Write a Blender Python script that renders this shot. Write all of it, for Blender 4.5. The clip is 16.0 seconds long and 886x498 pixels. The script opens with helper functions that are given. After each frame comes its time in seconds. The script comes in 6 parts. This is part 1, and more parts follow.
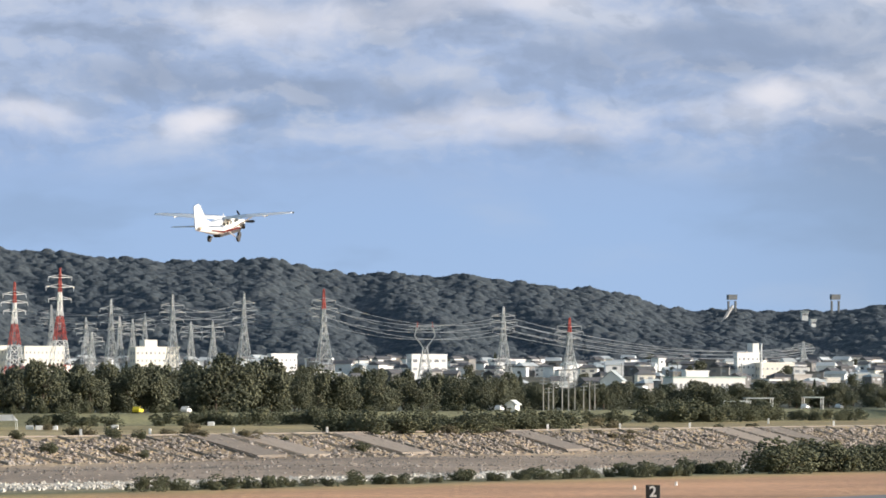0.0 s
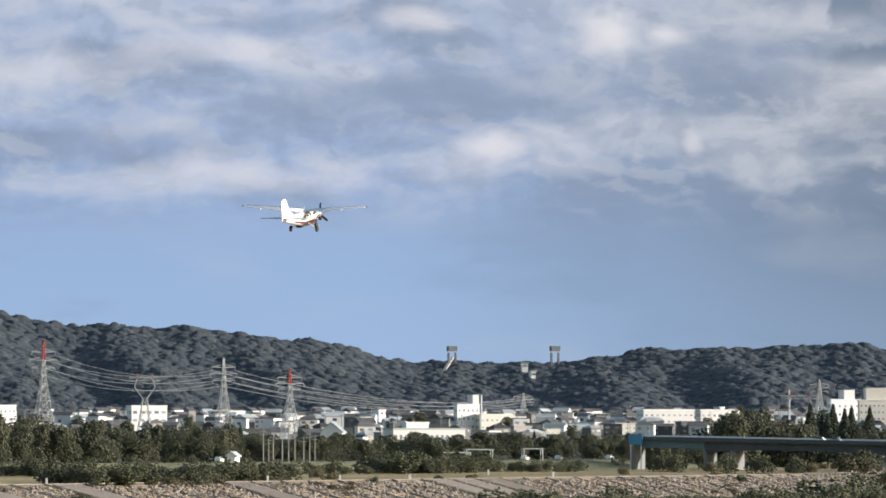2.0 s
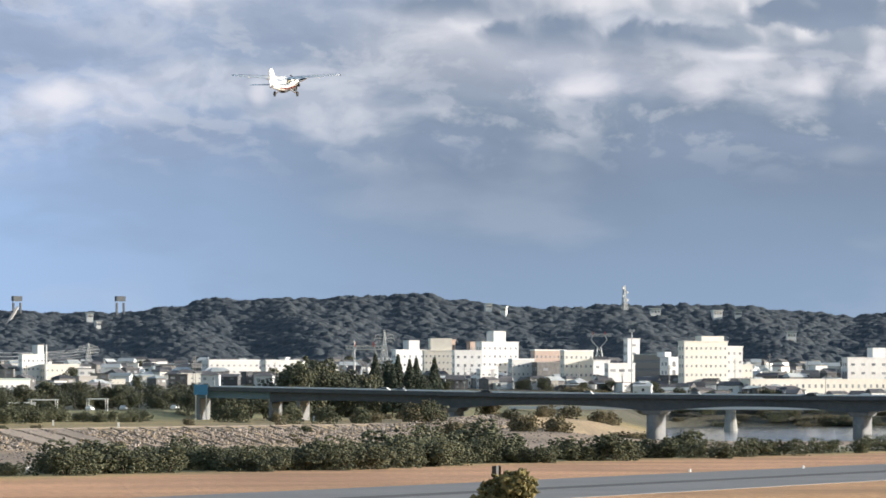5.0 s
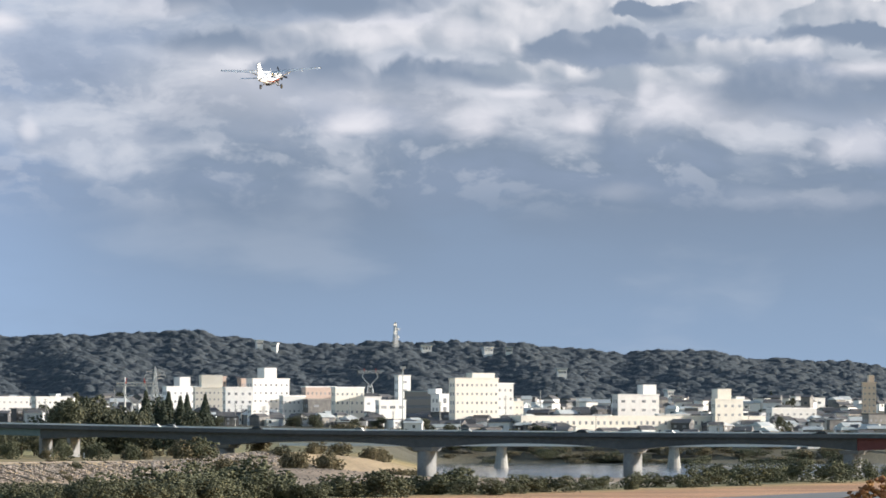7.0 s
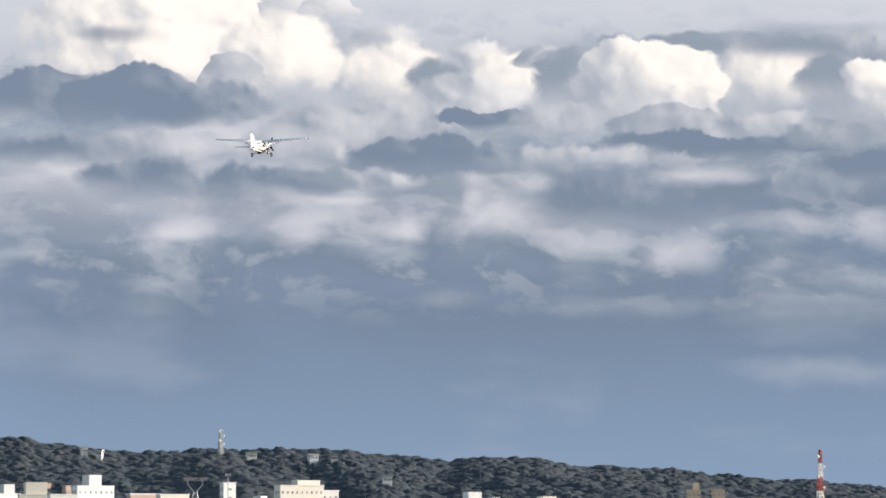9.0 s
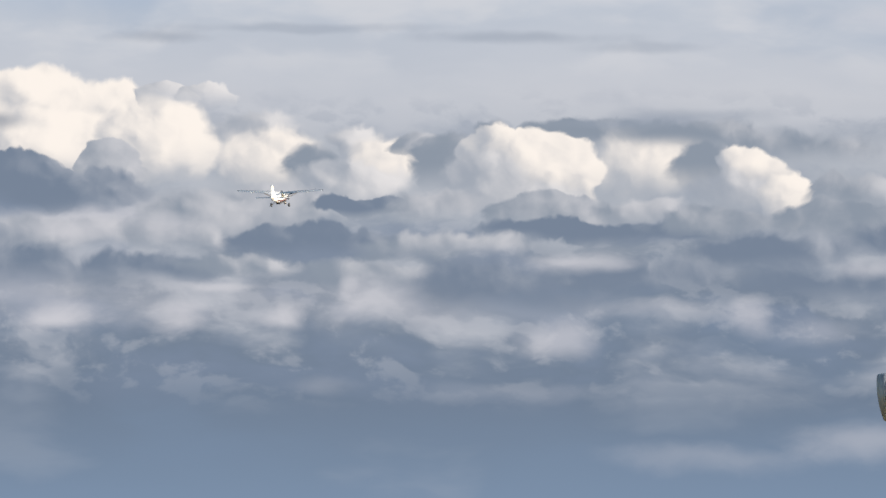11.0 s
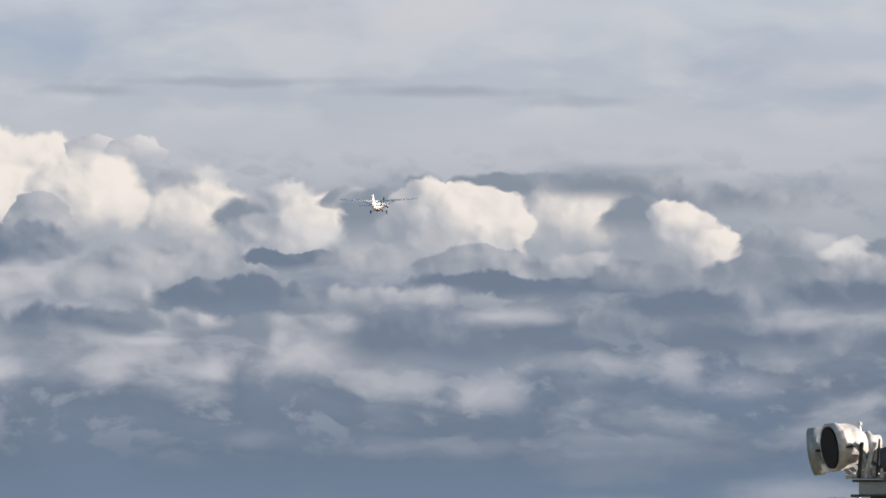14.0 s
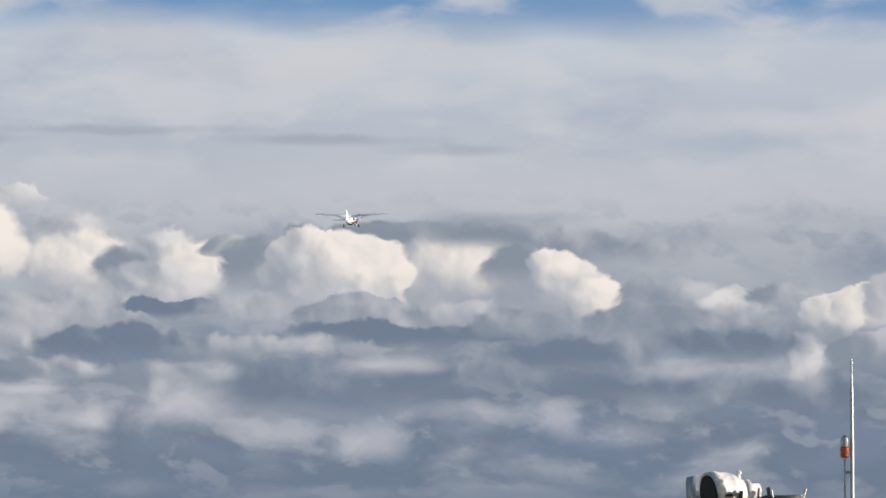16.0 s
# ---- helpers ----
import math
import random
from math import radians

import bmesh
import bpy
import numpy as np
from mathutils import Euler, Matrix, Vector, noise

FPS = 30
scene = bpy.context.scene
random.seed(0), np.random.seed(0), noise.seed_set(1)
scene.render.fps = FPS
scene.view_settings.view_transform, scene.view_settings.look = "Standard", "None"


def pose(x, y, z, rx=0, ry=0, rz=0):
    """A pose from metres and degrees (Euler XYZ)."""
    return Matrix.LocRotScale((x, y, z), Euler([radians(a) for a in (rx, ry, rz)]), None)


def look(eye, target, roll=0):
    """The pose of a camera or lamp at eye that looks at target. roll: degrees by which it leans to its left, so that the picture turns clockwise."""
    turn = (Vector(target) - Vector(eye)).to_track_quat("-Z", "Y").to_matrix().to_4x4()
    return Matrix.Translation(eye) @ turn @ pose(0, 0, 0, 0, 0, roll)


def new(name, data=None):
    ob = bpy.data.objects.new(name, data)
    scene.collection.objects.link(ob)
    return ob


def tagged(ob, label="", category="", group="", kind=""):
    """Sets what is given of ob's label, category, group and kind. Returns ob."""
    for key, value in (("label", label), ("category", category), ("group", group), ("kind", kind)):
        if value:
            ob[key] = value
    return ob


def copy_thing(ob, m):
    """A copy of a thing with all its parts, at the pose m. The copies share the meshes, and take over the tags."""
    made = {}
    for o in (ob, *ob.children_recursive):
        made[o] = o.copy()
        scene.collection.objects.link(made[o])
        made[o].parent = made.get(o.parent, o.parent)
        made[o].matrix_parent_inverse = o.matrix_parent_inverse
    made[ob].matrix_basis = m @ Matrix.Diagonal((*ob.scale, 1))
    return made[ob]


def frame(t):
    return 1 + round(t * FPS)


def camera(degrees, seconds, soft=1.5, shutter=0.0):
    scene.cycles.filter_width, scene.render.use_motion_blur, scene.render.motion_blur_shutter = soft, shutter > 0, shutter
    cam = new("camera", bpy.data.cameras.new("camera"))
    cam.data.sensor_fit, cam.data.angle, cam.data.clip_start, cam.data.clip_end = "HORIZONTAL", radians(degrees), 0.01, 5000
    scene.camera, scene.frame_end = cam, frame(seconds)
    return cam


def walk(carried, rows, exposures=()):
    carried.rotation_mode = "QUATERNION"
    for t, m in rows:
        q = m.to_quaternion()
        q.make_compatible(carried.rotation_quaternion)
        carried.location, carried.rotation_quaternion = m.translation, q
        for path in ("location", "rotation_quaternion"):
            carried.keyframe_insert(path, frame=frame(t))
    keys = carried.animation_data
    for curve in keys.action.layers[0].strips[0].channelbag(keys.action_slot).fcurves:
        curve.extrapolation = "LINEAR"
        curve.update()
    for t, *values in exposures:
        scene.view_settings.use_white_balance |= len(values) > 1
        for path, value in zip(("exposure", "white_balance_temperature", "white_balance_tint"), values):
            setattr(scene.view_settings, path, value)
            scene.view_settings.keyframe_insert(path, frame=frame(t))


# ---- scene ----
UNIT = 1e-4          # bearings and elevations below are in tenths of a milliradian
EYE = 11.0           # the camera stands on a viewing deck


def at(bearing, rng, z=0.0):
    """A place by its bearing right of the first view, its distance and its height."""
    b = bearing * UNIT
    return Vector((rng * math.sin(b), rng * math.cos(b), z))


def up_at(elev, rng):
    """The height that shows at this elevation at that distance."""
    return EYE + elev * UNIT * rng


# ---- camera: a hand-held long lens on a fixed spot, turning after the aircraft ----
cam = camera(8.966, 16.0, soft=1.7)
TURN = [(0.0, 0, 700), (0.5, 184, 712), (1.0, 319, 731), (1.5, 415, 761), (2.0, 495, 791), (2.5, 573, 798),
        (3.0, 680, 778), (3.5, 813, 752), (4.0, 960, 726), (4.5, 1120, 703), (4.7, 1178, 700), (5.4, 1372, 712),
        (6.1, 1522, 733), (6.8, 1637, 758), (7.0, 1669, 768), (7.5, 1764, 801), (8.0, 1843, 854), (8.5, 1915, 908),
        (9.0, 1978, 958), (9.5, 2042, 1012)]
TURN += [(10.0, 2103, 1050), (10.2, 2124, 1061), (11.0, 2197, 1112), (11.7, 2249, 1156), (12.3, 2281, 1189),
         (12.5, 2290, 1196), (13.0, 2308, 1197), (13.5, 2313, 1199), (14.0, 2321, 1208), (14.5, 2351, 1223),
         (15.0, 2410, 1234), (15.5, 2477, 1261), (16.0, 2534, 1294)]


def view(pan, horizon):
    return pose(0, 0, EYE, 90 + math.degrees(math.atan((horizon - 441) * UNIT)), 0, -math.degrees(pan * UNIT))


walk(cam, [(t, view(p, h)) for t, p, h in TURN], exposures=[(0.0, 0.40), (1.5, 0.33), (2.5, 0.26), (3.5, 0.26), (4.7, 0.47), (7.0, 0.50), (8.0, 0.40), (9.0, 0.26), (10.2, 0.19), (12.3, -0.09), (16.0, -0.06)])

# ---- light: low sun to the viewer's right, broken cloud ----
SUN_BEARING, SUN_HEIGHT = 99.0, 11.5
world = bpy.data.worlds.new("sky_world")
scene.world = world
world.use_nodes = True
wn = world.node_tree.nodes
sky = wn.new("ShaderNodeTexSky")
sky.sky_type, sky.sun_disc = "NISHITA", False
sky.sun_elevation, sky.sun_rotation = radians(SUN_HEIGHT), radians(SUN_BEARING)
wn["Background"].inputs["Strength"].default_value = 0.15
world.node_tree.links.new(sky.outputs[0], wn["Background"].inputs[0])
sun_data = bpy.data.lights.new("sun", "SUN")
sun_data.energy, sun_data.angle, sun_data.color = 5.6, radians(0.6), (1.0, 0.935, 0.85)
sun = new("sun", sun_data)
sb, se = radians(SUN_BEARING), radians(SUN_HEIGHT)
toward = Vector((math.sin(sb) * math.cos(se), math.cos(sb) * math.cos(se), math.sin(se)))
sun.matrix_basis = look(toward * 300, (0, 0, 0))


# ---- small tools ----
def part(name, bm, mat, parent=None, label="", smooth=False):
    me = bpy.data.meshes.new(name)
    bm.to_mesh(me)
    bm.free()
    if smooth:
        for p in me.polygons:
            p.use_smooth = True
    me.materials.append(mat)
    ob = new(name, me)
    if parent is not None:
        ob.parent = parent
    if label:
        ob["label"] = label
    return ob


def empty(name, m, label, category, group=""):
    ob = new(name)
    ob.empty_display_size = 0.5
    ob.matrix_basis = m
    return tagged(ob, label, category, group)


def box(bm, x0, x1, y0, y1, z0, z1):
    v = [bm.verts.new((x, y, z)) for z in (z0, z1) for x, y in ((x0, y0), (x1, y0), (x1, y1), (x0, y1))]
    for f in ((3, 2, 1, 0), (4, 5, 6, 7), (0, 1, 5, 4), (1, 2, 6, 5), (2, 3, 7, 6), (3, 0, 4, 7)):
        bm.faces.new([v[i] for i in f])
    return v


def bar(bm, a, b, w, sides=4, w2=None):
    """A straight bar from a to b, tapering from w to w2."""
    a, b = Vector(a), Vector(b)
    q = (b - a).to_track_quat("Z", "Y")
    w2 = w if w2 is None else w2
    rings = []
    for c, r in ((a, w), (b, w2)):
        rings.append([bm.verts.new(c + q @ Vector((r * math.cos(6.2832 * (i + .5) / sides), r * math.sin(6.2832 * (i + .5) / sides), 0)))
                      for i in range(sides)])
    for i in range(sides):
        j = (i + 1) % sides
        bm.faces.new((rings[0][i], rings[0][j], rings[1][j], rings[1][i]))
    bm.faces.new(rings[0][::-1])
    bm.faces.new(rings[1])


def tube(bm, pts, r, sides=5):
    """One unbroken tube along a line of points."""
    rings = []
    for i, p in enumerate(pts):
        d = (pts[min(i + 1, len(pts) - 1)] - pts[max(i - 1, 0)]).to_track_quat("Z", "Y")
        rings.append([p + d @ Vector((r * math.cos(6.2832 * k / sides), r * math.sin(6.2832 * k / sides), 0)) for k in range(sides)])
    loft(bm, rings)


def loft(bm, rings, close=True):
    """Skin over rings of equal count."""
    rows = [[bm.verts.new(p) for p in ring] for ring in rings]
    n = len(rows[0])
    for a, b in zip(rows, rows[1:]):
        for i in range(n):
            j = (i + 1) % n
            bm.faces.new((a[i], a[j], b[j], b[i]))
    if close:
        bm.faces.new(rows[0][::-1])
        bm.faces.new(rows[-1])


def ico_data(level):
    bm = bmesh.new()
    bmesh.ops.create_icosphere(bm, subdivisions=level, radius=1)
    v = np.array([x.co[:] for x in bm.verts])
    f = np.array([[x.index for x in p.verts] for p in bm.faces])
    bm.free()
    return v, f


ICO1 = ico_data(1)
OCTA = (np.array([(1, 0, 0), (-1, 0, 0), (0, 1, 0), (0, -1, 0), (0, 0, 1), (0, 0, -1)], float),
        np.array([(0, 2, 4), (2, 1, 4), (1, 3, 4), (3, 0, 4), (2, 0, 5), (1, 2, 5), (3, 1, 5), (0, 3, 5)]))


def blobs(name, centres, radii, mat, rng, base=ICO1, rough=0.25, squash=1.0):
    """One mesh of many uneven clumps."""
    bv, bf = base
    n, k = len(centres), len(bv)
    jit = 1 + rng.uniform(-rough, rough, (n, k, 1))
    sc = np.asarray(radii).reshape(n, 1, -1) * np.array([1, 1, squash])
    turns = np.array([np.array(Euler(rng.uniform(0, 6.28, 3)).to_matrix()) for _ in range(24)])
    turned = np.einsum("tij,kj->tki", turns, bv)[rng.integers(0, 24, n)]
    verts = np.asarray(centres)[:, None, :] + turned * jit * sc
    faces = (bf[None] + (np.arange(n) * k)[:, None, None]).reshape(-1, 3)
    me = bpy.data.meshes.new(name)
    me.from_pydata(verts.reshape(-1, 3).tolist(), [], faces.tolist())
    me.materials.append(mat)
    return me


# ---- materials ----
def material(name, rough=0.8, metal=0.0):
    m = bpy.data.materials.new(name)
    m.use_nodes = True
    b = m.node_tree.nodes["Principled BSDF"]
    b.inputs["Roughness"].default_value, b.inputs["Metallic"].default_value = rough, metal
    return m, m.node_tree.nodes, m.node_tree.links, b


def varied(name, dark, light, scale, rough=0.8, metal=0.0, bump=0.0, fine=None, island=False, obj=False, spread=0.35):
    """A surface that wanders between two colours at two scales, with relief."""
    m, n, l, b = material(name, rough, metal)
    pos = n.new("ShaderNodeTexCoord").outputs["Object"]
    big, small = n.new("ShaderNodeTexNoise"), n.new("ShaderNodeTexNoise")
    for t, s in ((big, scale), (small, fine or scale * 9)):
        l.new(pos, t.inputs["Vector"])
        t.inputs["Scale"].default_value, t.inputs["Detail"].default_value = s, 4
    mix = n.new("ShaderNodeMath")
    mix.operation = "MULTIPLY_ADD"
    mix.inputs[1].default_value = 0.5
    l.new(small.outputs[0], mix.inputs[0])
    half = n.new("ShaderNodeMath")
    half.operation = "MULTIPLY"
    half.inputs[1].default_value = 0.5
    l.new(big.outputs[0], half.inputs[0])
    l.new(half.outputs[0], mix.inputs[2])
    value = mix.outputs[0]
    if island or obj:
        rnd = n.new("ShaderNodeNewGeometry").outputs["Random Per Island"] if island else n.new("ShaderNodeObjectInfo").outputs["Random"]
        add = n.new("ShaderNodeMath")
        add.operation = "MULTIPLY_ADD"
        add.inputs[1].default_value, add.inputs[2].default_value = spread, -spread / 2
        l.new(rnd, add.inputs[0])
        tot = n.new("ShaderNodeMath")
        l.new(value, tot.inputs[0])
        l.new(add.outputs[0], tot.inputs[1])
        value = tot.outputs[0]
    ramp = n.new("ShaderNodeValToRGB")
    ramp.color_ramp.elements[0].position, ramp.color_ramp.elements[1].position = 0.3, 0.7
    ramp.color_ramp.elements[0].color, ramp.color_ramp.elements[1].color = (*dark, 1), (*light, 1)
    l.new(value, ramp.inputs[0])
    l.new(ramp.outputs[0], b.inputs["Base Color"])
    if bump:
        bp = n.new("ShaderNodeBump")
        bp.inputs["Strength"].default_value, bp.inputs["Distance"].default_value = 0.6, bump
        l.new(small.outputs[0], bp.inputs["Height"])
        l.new(bp.outputs[0], b.inputs["Normal"])
    return m


# the ridge's blue distance haze is mixed into this foliage colour
M_HAZEFOREST = varied("hazy_hill_foliage", (0.036, 0.049, 0.061), (0.054, 0.068, 0.078), 0.012, 0.95, bump=0.8, fine=0.35)
M_LEAF = varied("broadleaf_foliage", (0.050, 0.057, 0.036), (0.108, 0.110, 0.066), 0.10, 0.9, bump=0.25, fine=1.6, island=True, spread=0.3)
M_SHRUB = varied("shrub_foliage", (0.052, 0.060, 0.034), (0.120, 0.122, 0.068), 0.15, 0.9, bump=0.2, fine=2.0, island=True, spread=0.3)
M_CONIFER = varied("conifer_foliage", (0.020, 0.029, 0.020), (0.050, 0.062, 0.038), 0.12, 0.9, bump=0.2, fine=2.0, island=True, spread=0.4)
M_BARK = varied("bark", (0.05, 0.038, 0.028), (0.13, 0.10, 0.075), 1.5, 0.95, bump=0.03)
M_WHITE = varied("white_paint", (0.70, 0.70, 0.68), (0.83, 0.82, 0.80), 0.3, 0.45)
M_CONCRETE = varied("concrete", (0.24, 0.235, 0.225), (0.40, 0.39, 0.37), 0.25, 0.9, bump=0.02)
M_STEEL = varied("galvanised_steel", (0.30, 0.32, 0.33), (0.46, 0.48, 0.49), 0.5, 0.5, 0.5)
M_DARK = varied("dark_rubber", (0.015, 0.015, 0.016), (0.04, 0.04, 0.042), 3, 0.7)
M_RED = varied("red_paint", (0.32, 0.045, 0.035), (0.46, 0.075, 0.055), 0.6, 0.55)
M_GLASS, _, _, gb = material("dark_window_glass", 0.25)
gb.inputs["Base Color"].default_value = (0.07, 0.085, 0.10, 1)


# ---- the cloudy sky far behind everything ----
class Weave:
    """Short hand for joining shader nodes."""

    def __init__(self, tree):
        self.n, self.l = tree.nodes, tree.links

    def put(self, socket, value):
        if isinstance(value, bpy.types.NodeSocket):
            self.l.new(value, socket)
        else:
            socket.default_value = value

    def math(self, op, a, b=0.0, c=0.0):
        k = self.n.new("ShaderNodeMath")
        k.operation = op
        for s, v in zip(k.inputs, (a, b, c)):
            self.put(s, v)
        return k.outputs[0]

    def vec(self, op, a, b=(0, 0, 0)):
        k = self.n.new("ShaderNodeVectorMath")
        k.operation = op
        self.put(k.inputs[0], a)
        self.put(k.inputs[1], b)
        return k.outputs["Value"] if op in ("LENGTH", "DOT_PRODUCT") else k.outputs[0]

    def step(self, a, b, x, lo=0.0, hi=1.0):
        k = self.n.new("ShaderNodeMapRange")
        k.interpolation_type = "SMOOTHSTEP"
        for s, v in zip(k.inputs, (x, a, b, lo, hi)):
            self.put(s, v)
        return k.outputs[0]

    def noise(self, v, scale, detail=4.0, rough=0.55, stretch=(1, 1, 1), colour=False):
        k = self.n.new("ShaderNodeTexNoise")
        k.inputs["Scale"].default_value, k.inputs["Detail"].default_value, k.inputs["Roughness"].default_value = scale, detail, rough
        self.put(k.inputs["Vector"], self.vec("MULTIPLY", v, stretch))
        return k.outputs["Color"] if colour else k.outputs[0]

    def mix(self, f, a, b):
        k = self.n.new("ShaderNodeMix")
        k.data_type = "RGBA"
        for s, v in ((k.inputs[0], f), (k.inputs[6], a), (k.inputs[7], b)):
            self.put(s, (*v, 1) if isinstance(v, tuple) else v)
        return k.outputs[2]

    def ramp(self, x, stops):
        k = self.n.new("ShaderNodeValToRGB")
        while len(k.color_ramp.elements) < len(stops):
            k.color_ramp.elements.new(0.5)
        for e, (p, c) in zip(k.color_ramp.elements, stops):
            e.position, e.color = p, (*c, 1)
        self.put(k.inputs[0], x)
        return k.outputs[0]


def sky_material():
    m = bpy.data.materials.new("cloudy_sky")
    m.use_nodes = True
    w = Weave(m.node_tree)
    w.n.clear()
    out, em, uv, sep = (w.n.new(k) for k in ("ShaderNodeOutputMaterial", "ShaderNodeEmission", "ShaderNodeUVMap", "ShaderNodeSeparateXYZ"))
    w.l.new(em.outputs[0], out.inputs[0])
    uv.uv_map = "sky"
    p = uv.outputs[0]
    w.l.new(p, sep.inputs[0])
    U, E = sep.outputs[0], sep.outputs[1]

    def warp(src, scale, amount, stretch=(1, 1, 1)):
        c = w.vec("SUBTRACT", w.noise(src, scale, 2.0, 0.5, stretch, True), (0.5, 0.5, 0.5))
        return w.vec("ADD", src, w.vec("MULTIPLY", c, (amount, amount * 0.75, 0)))

    soft = warp(warp(p, 4.0, 0.085, (1, 1.5, 1)), 13.0, 0.020, (1, 1.4, 1))
    puff = warp(warp(warp(p, 7.0, 0.075), 20.0, 0.045), 55.0, 0.020)
    grain = w.noise(puff, 26.0, 5.0, 0.6)
    thin = warp(warp(p, 3.0, 0.03), 20.0, 0.012)
    drift = w.noise(soft, 3.2, 5.0, 0.48, (1, 2.6, 1))
    veil = w.noise(soft, 1.6, 5.0, 0.5, (1, 2.8, 1))
    broken = w.noise(soft, 8.0, 5.0, 0.52, (1, 1.8, 1))

    # relief of the billows, lit from the right and above
    lean = warp(warp(p, 9.0, 0.05), 34.0, 0.018)

    def heads(v, scale):
        k = w.n.new("ShaderNodeTexVoronoi")
        k.feature = "SMOOTH_F1"
        k.inputs["Scale"].default_value, k.inputs["Smoothness"].default_value = scale, 0.8
        w.put(k.inputs["Vector"], v)
        return k.outputs["Distance"]

    relief = 0.0
    for scale, off, k in ((8.0, 0.030, 1.2), (18.0, 0.012, 0.95), (38.0, 0.006, 0.35)):
        ahead = w.vec("ADD", lean, (off, off * 0.6, 0))
        relief = w.math("MULTIPLY_ADD", w.math("SUBTRACT", heads(ahead, scale), heads(lean, scale)), k, relief)
    ripple = w.math("SUBTRACT", w.noise(w.vec("ADD", soft, (0.02, 0.016, 0)), 6.0, 5.0, 0.55, (1, 1.7, 1)), w.noise(soft, 6.0, 5.0, 0.55, (1, 1.7, 1)))

    # clear air: blue on one hand, slate under the cloud bank on the other
    left = w.ramp(w.math("MULTIPLY", E, 0.7), [(0.0, (0.36, 0.505, 0.74)), (0.22, (0.325, 0.465, 0.71)), (0.33, (0.32, 0.43, 0.65)),
                                              (0.48, (0.39, 0.475, 0.655)), (0.7, (0.46, 0.53, 0.68))])
    right = w.ramp(w.math("MULTIPLY", E, 0.7), [(0.0, (0.275, 0.385, 0.55)), (0.15, (0.235, 0.325, 0.465)), (0.28, (0.192, 0.252, 0.35)), (0.42, (0.225, 0.278, 0.365)),
                                               (0.56, (0.46, 0.50, 0.57)), (0.66, (0.66, 0.68, 0.74)), (0.76, (0.60, 0.65, 0.74)), (0.86, (0.68, 0.74, 0.83)),
                                               (0.905, (0.20, 0.38, 0.66))])
    lip = w.math("MULTIPLY_ADD", w.math("SUBTRACT", veil, 0.5), 0.10, E)
    w.l.new(w.math("MULTIPLY", lip, 0.7), right.node.inputs[0])
    c = w.mix(w.step(0.3, 1.4, U), left, right)

    # broken stratus
    high = w.step(0.36, 0.50, E)
    low_only = w.step(0.98, 0.86, E)
    c = w.mix(w.math("MULTIPLY", w.math("MULTIPLY", w.step(0.48, 0.66, drift), high), 0.55), c, (0.66, 0.68, 0.74))
    c = w.mix(w.math("MULTIPLY", w.math("MULTIPLY", w.step(0.50, 0.36, drift), w.math("MULTIPLY", high, low_only)), 0.6), c, (0.25, 0.31, 0.43))
    c = w.mix(w.math("MULTIPLY", w.step(0.52, 0.68, veil), 0.22), c, (0.50, 0.55, 0.64))
    c = w.mix(w.math("MULTIPLY", w.step(0.47, 0.34, veil), w.math("MULTIPLY", low_only, 0.30)), c, (0.22, 0.30, 0.43))

    # high veil over the bank, with bluer gaps
    above = w.step(0.93, 1.05, E)
    c = w.mix(w.math("MULTIPLY", w.step(0.44, 0.62, drift), w.math("MULTIPLY", above, 0.5)), c, (0.80, 0.81, 0.85))
    c = w.mix(w.math("MULTIPLY", w.step(0.48, 0.34, veil), w.math("MULTIPLY", above, 0.5)), c, (0.42, 0.51, 0.65))
    # soft modelling of the stratus
    c = w.mix(w.math("MULTIPLY", w.step(0.0, 0.10, ripple), w.math("MULTIPLY", w.math("MULTIPLY", high, low_only), 0.28)), c, (0.62, 0.64, 0.70))
    c = w.mix(w.math("MULTIPLY", w.step(0.0, -0.10, ripple), w.math("MULTIPLY", w.math("MULTIPLY", high, low_only), 0.28)), c, (0.22, 0.28, 0.39))

    def local(c, src, u, e, ru, re):
        # a vanishing share of the layer below keeps the layers in order
        hold = w.n.new("ShaderNodeVectorMath")
        hold.operation = "MULTIPLY_ADD"
        w.put(hold.inputs[0], c)
        w.put(hold.inputs[1], (1e-9, 1e-9, 0))
        w.put(hold.inputs[2], src)
        src = hold.outputs[0]
        q = w.vec("MULTIPLY", w.vec("SUBTRACT", src, (u / 1000, e / 1000, 0)), (1000 / ru, 1000 / re, 0))
        return q, w.vec("LENGTH", q)

    PINK, SLATE, DEEP = (0.80, 0.785, 0.83), (0.265, 0.335, 0.475), (0.19, 0.245, 0.335)

    def patch(c, u, e, ru, re, amount, colour=PINK, src=soft, crisp=0.95):
        """A soft stretch of cloud with ragged edges."""
        _, d = local(c, src, u, e, ru * 1.35, re * 1.35)
        near = w.math("MULTIPLY_ADD", w.math("SUBTRACT", broken, 0.5), 1.1, w.math("SUBTRACT", 1.0, d))
        k = w.math("MULTIPLY", w.step(0.0, crisp, near), amount)
        return w.mix(k, c, colour)

    tones = {"sun": ((1.14, 1.05, 0.97), (0.48, 0.515, 0.585)), "pale": ((0.92, 0.89, 0.89), (0.42, 0.46, 0.535)),
             "grey": ((0.70, 0.70, 0.74), (0.31, 0.36, 0.44)), "slate": ((0.50, 0.53, 0.60), (0.215, 0.27, 0.365))}

